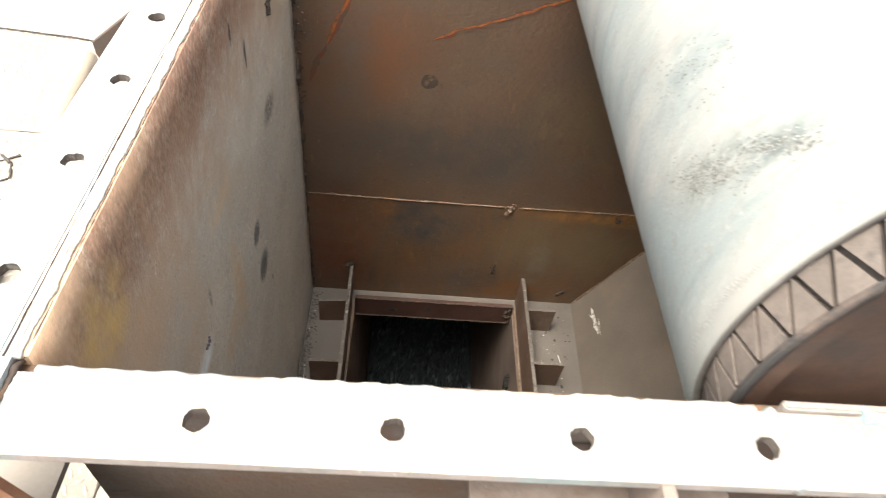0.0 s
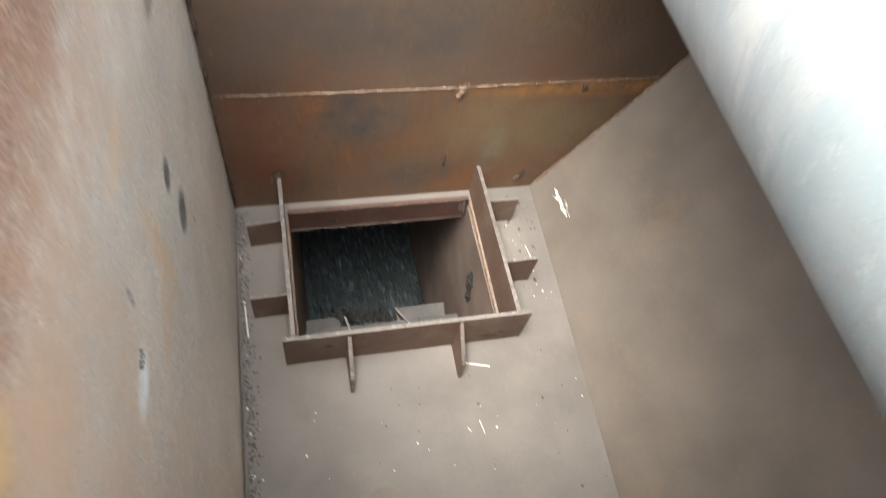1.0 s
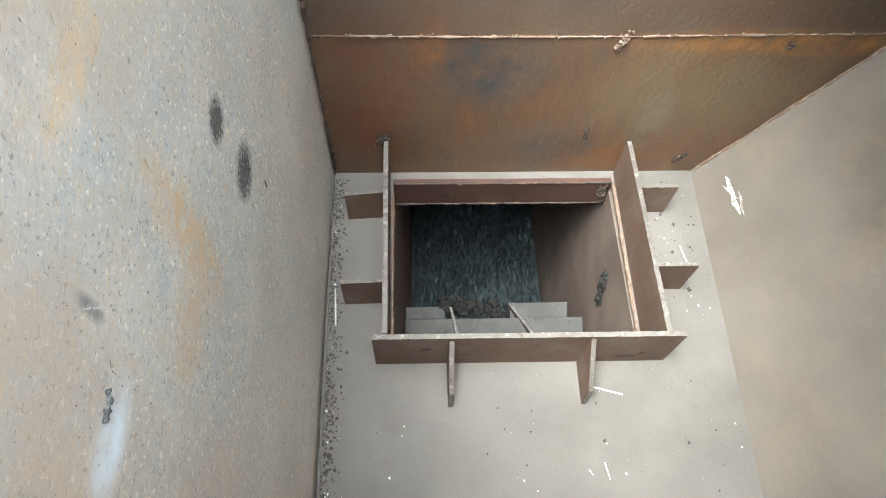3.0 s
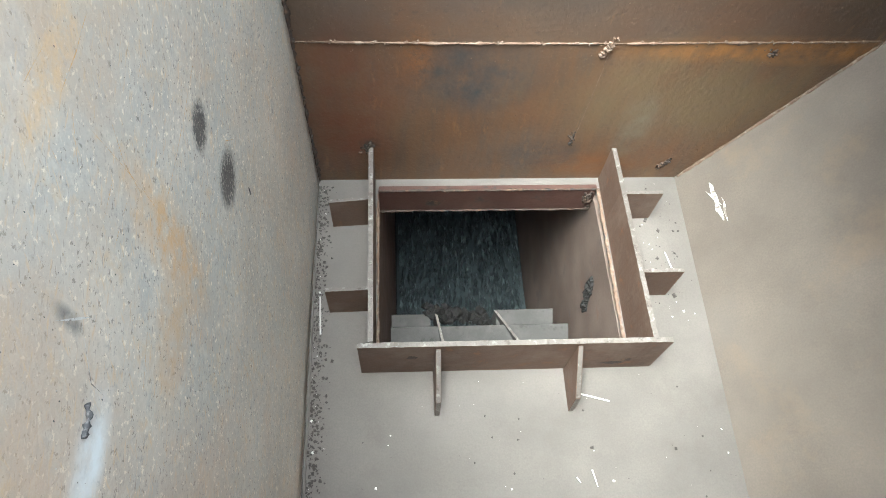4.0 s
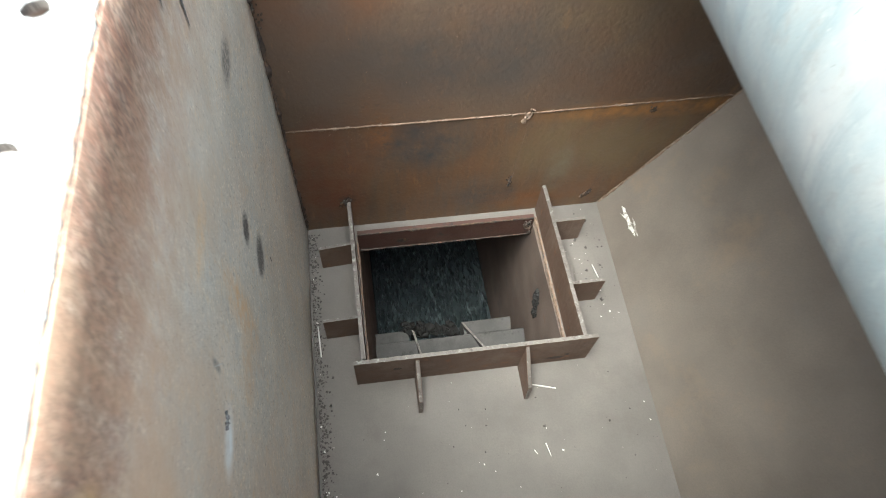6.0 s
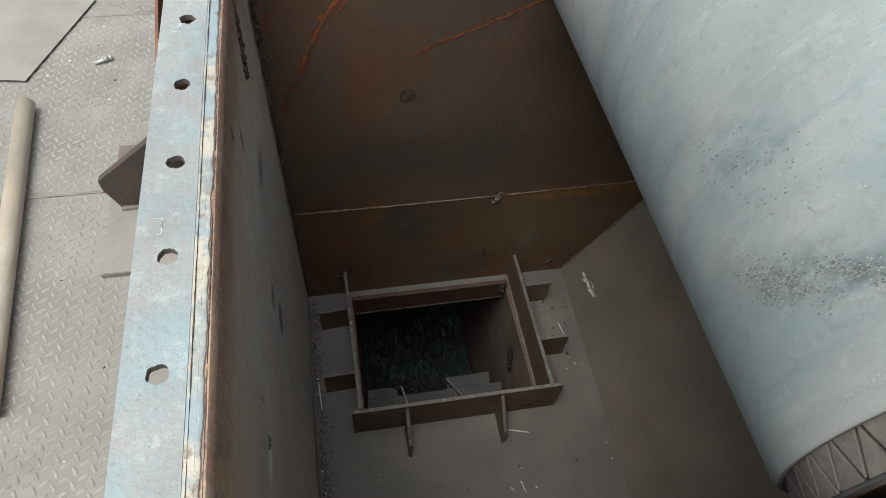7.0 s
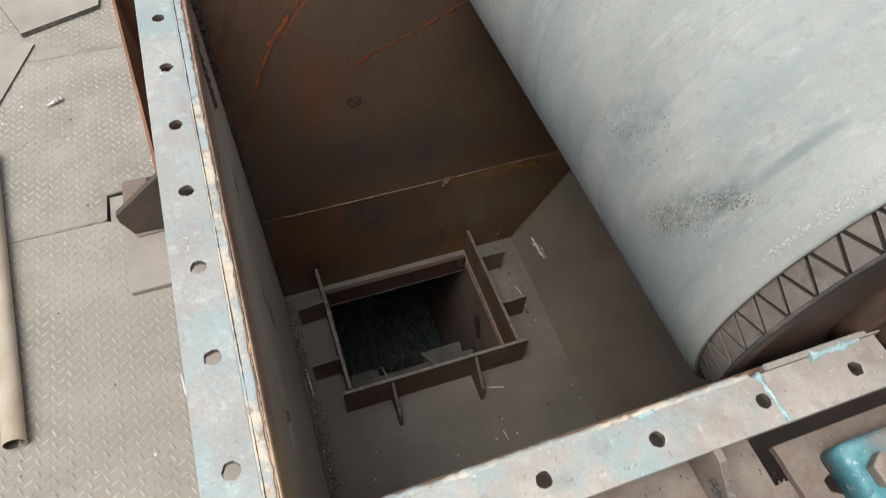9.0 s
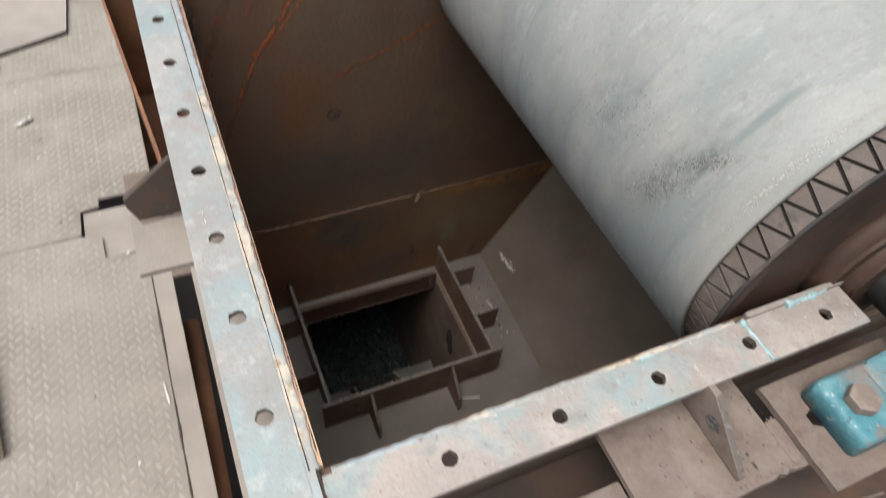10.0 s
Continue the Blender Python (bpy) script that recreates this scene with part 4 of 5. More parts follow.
def lower_chute():
    zb = -2.599
    bm = bmesh.new()
    prism(bm, [(OX0 - 0.01, ZF - 0.033), (OX0, ZF - 0.033), (0.256, zb), (0.246, zb)], "y", 0.70, 2.9)
    solo("wall_chute_west", bm, M_BAR, "brown dusty steel chute side", "chute wall", kind="structure")
    bm = bmesh.new()
    prism(bm, [(OX1, ZF - 0.033), (OX1 + 0.01, ZF - 0.033), (0.838, zb), (0.828, zb)], "y", 0.70, 2.9)
    w = solo("wall_chute_east", bm, M_CHUTE, "brown dusty steel chute side", "chute wall", kind="structure")
    bm = bmesh.new()
    crust(bm, [(OX1 - 0.004, 1.005, -1.775), (OX1 - 0.004, 1.030, -1.72), (OX1 - 0.004, 1.045, -1.665)], (0.0015, 0.006, 0.006), 0.0075, 120, seed=26)
    part("gouge", bm, M_COALCAKE, w, "ragged dark gouge in the chute side")
    bm = bmesh.new()
    prism(bm, [(0.72, ZF - 0.04), (0.762, ZF - 0.04), (0.93, -2.2), (0.92, -2.2)], "x", OX0 + 0.0, OX1)
    solo("wall_chute_south", bm, M_BAR, "brown steel chute back plate", "chute wall", kind="structure")
    # unseen cover and end plate, added to keep the space behind the lip dark
    bm = bmesh.new()
    box(bm, 0.21, 0.85, OY1 + 0.05, 2.9, ZF - 0.05, ZF - 0.03)
    solo("ceiling", bm, M_BAR, "unseen dark steel cover added over the lower belt", "cover plate", kind="structure")
    solo("wall_chute_north", boxed(0.21, 0.85, 2.9, 2.92, -2.45, ZF - 0.03), M_BAR, "unseen dark steel end plate added to close the chute", "chute wall", kind="structure")
    # baffle rack
    zb = -1.95
    e = thing("baffle_rack", (0.53, 1.04, zb - 0.08), "grey steel baffle rack with crossing plates inside the chute", "baffle")
    for x0, x1, yt, yb, drop in ((0.243, 0.824, 1.030, 0.945, 0.045), (0.246, 0.372, 1.074, 1.036, 0.030), (0.590, 0.780, 1.084, 1.036, 0.035)):
        bm = bmesh.new()
        prism(bm, [(yt, zb), (yt + 0.004, zb - 0.006), (yb + 0.004, zb - drop - 0.006), (yb, zb - drop)], "x", x0, x1)
        part("baffle_plate", bm, M_BAFFLE, e)
    part("divider", ragged_bar(bmesh.new(), (0.389, 1.085), (0.414, 0.950), 0.008, zb - 0.09, zb + 0.006, seed=34), [M_BAFFLE, M_CUT], e)
    part("divider", ragged_bar(bmesh.new(), (0.585, 1.082), (0.665, 0.955), 0.008, zb - 0.09, zb + 0.006, seed=35), [M_BAFFLE, M_CUT], e)
    bm = bmesh.new()
    crust(bm, [(0.37, 1.085, zb - 0.01), (0.43, 1.078, zb - 0.012), (0.50, 1.07, zb - 0.02), (0.56, 1.065, zb - 0.02)], (0.008, 0.010, 0.008), 0.012, 170, seed=36)
    part("caked_lump", bm, M_COALCAKE, e, "black caked coal lump")


def coal_conveyor():
    global coal
    solo("conveyor_belt", boxed(0.20, 0.90, -15.0, 17.5, -2.62, -2.60), M_RUBBERBLACK, "black rubber belt running under the chute", "belt", kind="structure")
    rnd = np.random.RandomState(3)
    n = 70000
    L0, L1 = -14.6, 2.9
    unit = np.array([(1, 0, 0), (-1, 0, 0), (0, 1, 0), (0, -1, 0), (0, 0, 1), (0, 0, -1)], float)
    tri = np.array([(0, 2, 4), (2, 1, 4), (1, 3, 4), (3, 0, 4), (2, 0, 5), (1, 2, 5), (3, 1, 5), (0, 3, 5)])
    c = np.stack([rnd.uniform(0.27, 0.815, n), rnd.uniform(L0, L1, n), -2.575 + rnd.uniform(-0.012, 0.030, n)], 1)
    size = 0.0045 + 0.0115 * rnd.rand(n) ** 3
    V = unit[None] * size[:, None, None] * rnd.uniform(0.6, 1.3, (n, 6, 3)) + rnd.normal(0, 0.15, (n, 6, 3)) * size[:, None, None]
    ang = rnd.rand(n) * 6.28
    ca, sa = np.cos(ang)[:, None], np.sin(ang)[:, None]
    X, Y = V[..., 0] * ca - V[..., 1] * sa, V[..., 0] * sa + V[..., 1] * ca
    V = np.stack([0.8 * X, 1.9 * Y, V[..., 2]], -1) + c[:, None]
    F = (tri[None] + 6 * np.arange(n)[:, None, None]).reshape(-1, 3)
    V = V.reshape(-1, 3)
    k = len(V)
    bed = np.array([(0.262, L0, -2.575), (0.822, L0, -2.575), (0.822, L1, -2.575), (0.262, L1, -2.575), (0.262, L0, -2.598), (0.822, L0, -2.598), (0.822, L1, -2.598), (0.262, L1, -2.598)])
    faces = [tuple(map(int, f)) for f in F] + [(k, k + 1, k + 2, k + 3), (k + 7, k + 6, k + 5, k + 4), (k, k + 4, k + 5, k + 1), (k + 2, k + 6, k + 7, k + 3)]
    me = bpy.data.meshes.new("coal")
    me.from_pydata([tuple(map(float, v)) for v in np.vstack([V, bed])], [], faces)
    me.materials.append(M_COAL)
    coal = tagged(new("coal", me), "bed of black crushed coal with glints painted as paler lumps, sliding along the lower belt", "coal", kind="stuff")


# ---- flanges and brackets ----
def flanges():
    ys = [-0.012, 0.132, 0.292, 0.446, 0.600, 0.755, 0.912, 1.066, 1.220, 1.374]
    e = thing("side_flange", (0.0, 0.6, -0.012), "grey-blue steel flange with flame-cut bolt holes along the hopper top", "flange")
    bm = plate_with_holes(bmesh.new(), -0.040, 0.030, -0.050, 1.45, -0.010, 0.0, [(y, 0.0) for y in ys], "y", 0.0115, seed=3)
    part("flange_bar", bm, [M_FLANGE, M_CUT], e)
    bm = bmesh.new()
    weld(bm, [(0.0415, 0.045, -0.0035), (0.0425, 0.6, -0.0035), (0.0415, 1.28, -0.0035)], 0.0058, 0.32, step=0.004, seed=41, sides=10)
    for v in bm.verts:
        v.co.z = -0.0030 + 0.32 * (v.co.z + 0.0035)
    part("weld_bead", bm, M_WELD, e, "flat blue-grey weld bead with cream starts")
    bm = bmesh.new()
    box(bm, 0.0302, 0.041, -0.04, 1.28, -0.012, -0.0009)
    part("filler_strip", bm, M_WELD, e, "cream and blue-grey weld strip")
    bm = bmesh.new()
    weld(bm, [(0.0342, 0.045, 0.0), (0.0335, 0.7, 0.0), (0.0345, 1.28, 0.0)], 0.0006, 0.9, step=0.006, seed=141, sides=5)
    weld(bm, [(0.0492, 0.045, -0.0045), (0.0498, 0.7, -0.0045), (0.0490, 1.28, -0.0045)], 0.0009, 0.9, step=0.006, seed=142, sides=5)
    part("weld_edge", bm, M_WELDDARK, e, "brown ragged edges of the weld")
    for i, y in enumerate((0.30, 0.70)):
        part("scribble", ribbon(ribbon(bmesh.new(), [(-0.024, y + 0.18), (-0.010, y + 0.18), (-0.010, y + 0.205), (-0.022, y + 0.205)], 0.0012, "z", 0.0012, seed=60 + i), [(-0.020, y + 0.16), (-0.006, y + 0.165)], 0.001, "z", 0.0012, seed=64 + i), M_CHALK, e, "faint white chalk scribble")
    xs = [0.203, 0.366, 0.530, 0.698]
    e = thing("front_flange", (0.45, 0.0, -0.012), "dusty pinkish-grey steel flange with flame-cut bolt holes on the hopper front", "flange")
    bm = plate_with_holes(bmesh.new(), 0.042, 0.712, -0.036, 0.036, -0.020, -0.009, [(x, 0.0) for x in xs], "x", 0.0105, seed=8)
    part("flange_bar", bm, [M_FLANGE2, M_CUT], e)
    bm = plate_with_holes(bmesh.new(), 0.716, 0.918, -0.036, 0.036, -0.021, -0.0095, [(0.855, 0.0)], "x", 0.0105, seed=9)
    part("flange_bar", bm, [M_FLANGE2, M_CUT], e)
    bm = bmesh.new()
    weld(bm, [(0.711, 0.038, -0.009), (0.714, 0.005, -0.009), (0.715, -0.036, -0.010)], 0.0026, 0.8, step=0.003, seed=42)
    weld(bm, [(0.709, 0.038, -0.007), (0.712, 0.027, -0.008)], 0.005, 0.7, step=0.003, seed=43)
    part("joint_weld", bm, M_WELDBLUE, e, "pale blue butt weld across the joint")
    bm = bmesh.new()
    weld(bm, [(0.06, 0.039, -0.0135), (0.70, 0.039, -0.0135)], 0.006, 0.35, step=0.006, seed=44)
    part("weld_bead", bm, M_WELD, e, "lumpy cream weld bead")
    bm = bmesh.new()
    weld(bm, [(0.80, 0.036, -0.010), (0.84, 0.036, -0.008), (0.89, 0.038, -0.010)], 0.006, 0.8, step=0.004, seed=45)
    part("weld_lump", bm, M_WELDBLUE, e, "pale blue weld lump")
    bm = bmesh.new()
    weld(bm, [(0.52, 0.034, -0.010), (0.545, 0.036, -0.009)], 0.004, 0.7, step=0.004, seed=48)
    part("weld_lump", bm, M_WELDBLUE, e, "pale blue weld lump")
    bm = bmesh.new()
    weld(bm, [(0.045, 0.050, -0.012), (0.043, 0.03, -0.009), (0.040, -0.03, -0.010)], 0.003, 0.9, step=0.004, seed=46)
    part("corner_weld", bm, M_WELDDARK, e, "dark ragged corner weld")
    bm = bmesh.new()
    box(bm, 0.725, 0.945, 0.037, 0.046, -0.03, -0.003, bevel=0.002)
    part("wall_lip", bm, M_FLANGE2, e)


def side_bracket():
    e = thing("side_bracket", (-0.08, 0.64, -0.162), "rusty brown gusset bracket with a base plate under the flange", "bracket")
    bm = bmesh.new()
    prism(bm, [(-0.038, -0.011), (-0.136, -0.090), (-0.136, -0.110), (-0.122, -0.152), (0.040, -0.152), (0.040, -0.011)], "y", 0.660, 0.672)
    bmesh.ops.bevel(bm, geom=bm.edges[:], offset=0.001, segments=1, affect="EDGES")
    part("gusset", bm, M_GUSSET, e)
    part("base_plate", boxed(-0.140, 0.040, 0.538, 0.735, -0.164, -0.152, bevel=0.0012), M_SHEET, e, "dusty flat base plate")
    part("rear_tab", boxed(-0.140, -0.094, 0.7355, 0.797, -0.164, -0.153, bevel=0.0012), M_PLATE, e, "short dusty tab behind the gusset")
    bm = bmesh.new()
    weld(bm, [(-0.12, 0.657, -0.150), (0.0, 0.657, -0.150)], 0.004, 0.8, seed=47)
    part("weld_bead", bm, M_PLATE, e)


def outer_wall_band():
    """The side channel under the flange, outside the hopper."""
    bm = bmesh.new()
    box(bm, -0.058, XW - 0.012, -0.05, 0.68, -0.176, -0.166)
    box(bm, -0.058, -0.048, -0.05, 0.68, -0.30, -0.176)
    solo("side_channel", bm, M_SHEET, "dusty steel channel welded along the hopper side", "channel")


def front_brackets():
    bm = bmesh.new()
    rag = random.Random(61)
    prism(bm, [(0.442 + 0.253 * k / 24, -0.170 + rag.gauss(0, 0.0014)) for k in range(25)] + [(0.695, YN - 0.012), (0.442, YN - 0.012)], "z", -0.104, -0.092)
    prism(bm, [(0.696, -0.170), (0.709, -0.1725), (0.725, -0.171), (0.724, -0.097), (0.710, -0.094), (0.696, -0.096)], "z", -0.105, -0.0925)
    solo("front_bracket_plate", bm, M_PLATE, "dusty brown steel plate bracketed off the hopper front", "plate")
    e = thing("front_gusset", (0.60, -0.08, -0.092), "flame-cut triangular gusset standing on the bracket plate", "gusset")
    bm = bmesh.new()
    prism(bm, [(YN - 0.011, -0.091), (-0.152, -0.091), (-0.152, -0.080), (-0.052, -0.012), (YN - 0.011, -0.012)], "x", 0.594, 0.606)
    for f in bm.faces:
        f.material_index = 1 if f.normal.y < -0.3 and abs(f.normal.x) < 0.5 else 0
    bmesh.ops.bevel(bm, geom=bm.edges[:], offset=0.001, segments=1, affect="EDGES")
    part("gusset_plate", bm, [M_PLATE, M_CUT], e)
    # the plate is uncut: a flat dark patch paints the hole's shade
    bm = bmesh.new()
    blot(bm, -0.075, -0.055, 0.014, 0.011, "x", 0.5925, 7, rag=0.3)
    part("hole_patch", bm, M_BURN, e, "flat dark patch painted for the small hole")
    bm = bmesh.new()
    rnd = random.Random(9)
    scatter_chips(bm, rnd, 90, lambda r: (r.uniform(0.5, 0.71), r.uniform(-0.17, -0.04), -0.092), 0.0013, 0)
    scatter_chips(bm, rnd, 90, lambda r: (min(0.714, r.gauss(0.704, 0.008)), r.gauss(-0.122, 0.016), -0.092), 0.0018, 1)
    scatter_chips(bm, rnd, 60, lambda r: (r.uniform(0.60, 0.72), -0.165 + abs(r.gauss(0, 0.003)), -0.092), 0.0022, 1)
    scatter_chips(bm, rnd, 12, lambda r: (r.gauss(0.632, 0.006), r.gauss(-0.135, 0.01), -0.092), 0.003, 0)
    solo("plate_grit", bm, [M_GRIT, M_PLATE], "dark grit on the bracket plate", "debris", kind="stuff")
    # channel beam along the front
    e = thing("front_beam", (0.6, -0.25, -0.35), "rusty brown steel channel beam along the hopper front", "beam")
    part("top_flange", boxed(-0.6, 0.44, -0.40, -0.086, -0.118, -0.106, bevel=0.001), M_PLATE, e)
    part("bottom_flange", boxed(-0.6, 2.4, -0.388, 0.02, -0.312, -0.300, bevel=0.001), M_GUSSET, e)
    part("web", boxed(-0.6, 2.4, -0.40, -0.388, -0.40, -0.118), M_BEAM, e)
    rnd = random.Random(88)
    for k in range(7):
        x, y, a, L = rnd.uniform(0.62, 0.98), rnd.uniform(-0.36, -0.24), rnd.uniform(0, 3.1), rnd.uniform(0.012, 0.03)
        bm = bmesh.new()
        weld(bm, [(x - L * math.cos(a), y - L * math.sin(a), -0.2975), (x + L * math.cos(a), y + L * math.sin(a), -0.297)], 0.0022, 0.25, seed=120 + k)
        solo("welding_rod_stub", bm, M_BOLT, "dull welding rod stub lying on the beam flange", "rod stub", "rod stubs on the beam")
    # left leg piece seen past the corner
    bm = bmesh.new()
    prism(bm, [(-0.05, -0.02), (0.055, -0.02), (0.095, -0.20), (-0.05, -0.20)], "y", -0.052, -0.044)
    solo("corner_plate", bm, M_BEAM, "rusty red corner plate under the flange joint", "plate")


# ---- pulley, belt and bearing ----
CX, CZ, RB = 1.023, -0.003, 0.345
BY0, BY1 = 0.110, 1.20


def arc_point(a, r):
    return CX + r * math.cos(a), CZ + r * math.sin(a)


def rubber_belt():
    e = thing("rubber_belt", (CX, 0.65, CZ - RB), "worn grey rubber conveyor belt wrapped round the pulley", "belt")
    path = []
    for i in range(14):
        x = CX + 2.6 - i * 0.2
        path.append((x, CZ + RB, 0, 1))
    for i in range(0, 97):
        a = math.pi / 2 + math.pi * i / 96
        path.append((CX + RB * math.cos(a), CZ + RB * math.sin(a), math.cos(a), math.sin(a)))
    for i in range(1, 14):
        path.append((CX + i * 0.2, CZ - RB, 0, -1))
    T = 0.012
    ring = [(BY0, -T), (BY0, -0.004), (BY0 + 0.004, 0.0)] + [(BY0 + (BY1 - BY0) * k / 10, 0.0) for k in range(1, 10)] + [(BY1 - 0.004, 0.0), (BY1, -0.004), (BY1, -T)]
    bm = bmesh.new()
    prev = None
    for x, z, nx, nz in path:
        vs = [bm.verts.new((x + nx * d, y, z + nz * d)) for y, d in ring]
        if prev:
            for k in range(len(ring)):
                j = (k + 1) % len(ring)
                f = bm.faces.new((prev[k], prev[j], vs[j], vs[k]))
                f.smooth = True
                f.material_index = 1 if k in (0, len(ring) - 2, len(ring) - 1) else 0
        prev = vs
    bmesh.ops.recalc_face_normals(bm, faces=bm.faces[:])
    part("belt_cover", bm, [M_BELT, M_BELTEDGE], e)
    # band of frayed scuffs near the edge
    rnd = random.Random(21)
    bm = bmesh.new()
    a = 1.75
    while a < 4.05:
        y = BY0 + 0.024 + rnd.gauss(0, 0.0035)
        w, h = rnd.uniform(0.0008, 0.0030), rnd.uniform(0.0005, 0.0014)
        t = rnd.uniform(-0.5, 0.9)
        vs = []
        for du, dv in ((-1, -0.4), (0.2, -1), (1, 0.3), (-0.1, 1)):
            u, v = du * w, dv * h
            yy = y + u * math.cos(t) - v * math.sin(t)
            aa = a + (u * math.sin(t) + v * math.cos(t)) / RB
            x, z = arc_point(aa, RB + 0.0009)
            vs.append(bm.verts.new((x, yy, z)))
        bm.faces.new(vs)
        a += rnd.uniform(0.001, 0.0045)
    rub = [(2.93, 0.272, 0.085, 0.015, 420), (2.69, 0.234, 0.05, 0.008, 220), (2.83, 0.42, 0.10, 0.03, 160)]
    for k, (a0, yc, sa, sy, cnt) in enumerate(rub):
        pm = bmesh.new()
        for _ in range(cnt):
            aa, y = rnd.gauss(a0, sa), rnd.gauss(yc, sy)
            y += (aa - a0) * 0.25
            w, h = rnd.uniform(0.0005, 0.0014), rnd.uniform(0.0007, 0.0024)
            vs = []
            for du, dv in ((-1, -0.5), (0.3, -1), (1, 0.4), (-0.2, 1)):
                x, z = arc_point(aa + dv * h / RB, RB + 0.0007)
                vs.append(pm.verts.new((x, y + du * w, z)))
            pm.faces.new(vs).material_index = 0 if rnd.random() < 0.7 else 1
        tagged(part("rubbed_patch", pm, [M_BELTSCAR, M_SCUFF], e, "dark rubbed patch of torn rubber"), kind="stuff")
    part("frayed_band", bm, M_SCUFF, e, "pale frayed scuffs along the belt edge")


def drive_pulley():
    e = thing("drive_pulley", (CX, 0.65, CZ - 0.34), "steel drive pulley with grooved rubber lagging and a rusty end disc", "pulley")
    y0, y1 = 0.060, 1.262
    r_in, r_out = 0.321, 0.3315
    bm = bmesh.new()
    for i in range(72):
        a0, a1 = 2 * math.pi * i / 72, 2 * math.pi * (i + 1) / 72
        pts = []
        for a in (a0, a1):
            for r, y in ((r_in, y0), (r_in, y1), (0.30, y1), (0.30, y0)):
                x, z = arc_point(a, r)
                pts.append(bm.verts.new((x, y, z)))
        for k in range(4):
            f = bm.faces.new((pts[k], pts[(k + 1) % 4], pts[4 + (k + 1) % 4], pts[4 + k]))
            f.smooth = k in (0, 2)
            f.material_index = 0 if k == 0 else 1
    bmesh.ops.remove_doubles(bm, verts=bm.verts[:], dist=1e-5)
    bmesh.ops.recalc_face_normals(bm, faces=bm.faces[:])
    part("shell", bm, [M_GROOVE, M_DRUM], e)
    n = 47
    da = 2 * math.pi / n
    g = 0.0030 / r_out
    for ya, yb, rim in ((y0 + 0.004, y0 + 0.055, y0), (y1 - 0.004, y1 - 0.055, y1)):
        for i in range(n):
            a = 0.0384 + i * da
            for tri in (((a + g * 1.6, yb), (a + da - g * 1.6, yb), (a + da / 2, ya + (yb - ya) * 0.05)), ((a - da / 2 + g * 1.6, ya), (a + da / 2 - g * 1.6, ya), (a, yb - (yb - ya) * 0.05))):
                bm = bmesh.new()
                A, B, Cc = tri
                mid = ((A[0] + B[0]) / 2, A[1])
                top, bot = [], []
                for aa, yy in (A, mid, B, Cc):
                    x, z = arc_point(aa, r_out + 0.0006 * noise.noise(Vector((aa * 9, yy * 40, 0))))
                    top.append(bm.verts.new((x, yy, z)))
                    x, z = arc_point(aa, r_in - 0.001)
                    bot.append(bm.verts.new((x, yy, z)))
                bm.faces.new((top[0], top[1], top[3]))
                bm.faces.new((top[1], top[2], top[3]))
                for p, q in ((0, 1), (1, 2), (2, 3), (3, 0)):
                    bm.faces.new((top[p], top[q], bot[q], bot[p]))
                bmesh.ops.recalc_face_normals(bm, faces=bm.faces[:])
                part("lagging_block", bm, M_LAG, e)
        bm = bmesh.new()
        rings = []
        m = 84
        for i in range(m):
            a = 2 * math.pi * i / m
            ring = []
            for r, y in ((r_in - 0.001, rim), (r_out - 0.004, rim), (r_out - 0.0005, rim + (ya - rim) * 0.35), (r_out - 0.0005, ya - (ya - rim) * 0.02), (r_in - 0.001, ya)):
                x, z = arc_point(a, r)
                ring.append(bm.verts.new((x, y, z)))
            rings.append(ring)
        for i in range(m):
            p, q = rings[i], rings[(i + 1) % m]
            for k in range(5):
                f = bm.faces.new((p[k], p[(k + 1) % 5], q[(k + 1) % 5], q[k]))
                f.smooth = True
        bmesh.ops.recalc_face_normals(bm, faces=bm.faces[:])
        part("lagging_rim", bm, M_RIM, e, "worn dark lagging rim")
    bm = bmesh.new()
    cylinder(bm, (CX, y0 + 0.020, CZ), "y", 0.3005, 0.016, 72)
    part("end_disc", bm, M_DRUM, e, "rusty brown end disc")
    bm = bmesh.new()
    cylinder(bm, (CX, y1 - 0.04, CZ), "y", 0.3005, 0.016, 72)
    part("end_disc", bm, M_DRUM, e, "rusty brown end disc")
    bm = bmesh.new()
    cylinder(bm, (CX, y0 + 0.004, CZ), "y", 0.125, 0.05, 48, r2=0.145)
    cylinder(bm, (CX, y0 - 0.02, CZ), "y", 0.095, 0.05, 48)
    bmesh.ops.bevel(bm, geom=[ed for ed in bm.edges if ed.calc_face_angle(0) > 0.8], offset=0.006, segments=2, affect="EDGES")
    part("hub", bm, M_DRUM, e, "stepped rusty hub")
    bm = bmesh.new()
    cylinder(bm, (CX, 0.5, CZ), "y", 0.055, 1.56, 40)
    part("shaft", bm, M_SHAFT, e, "dark greasy shaft")


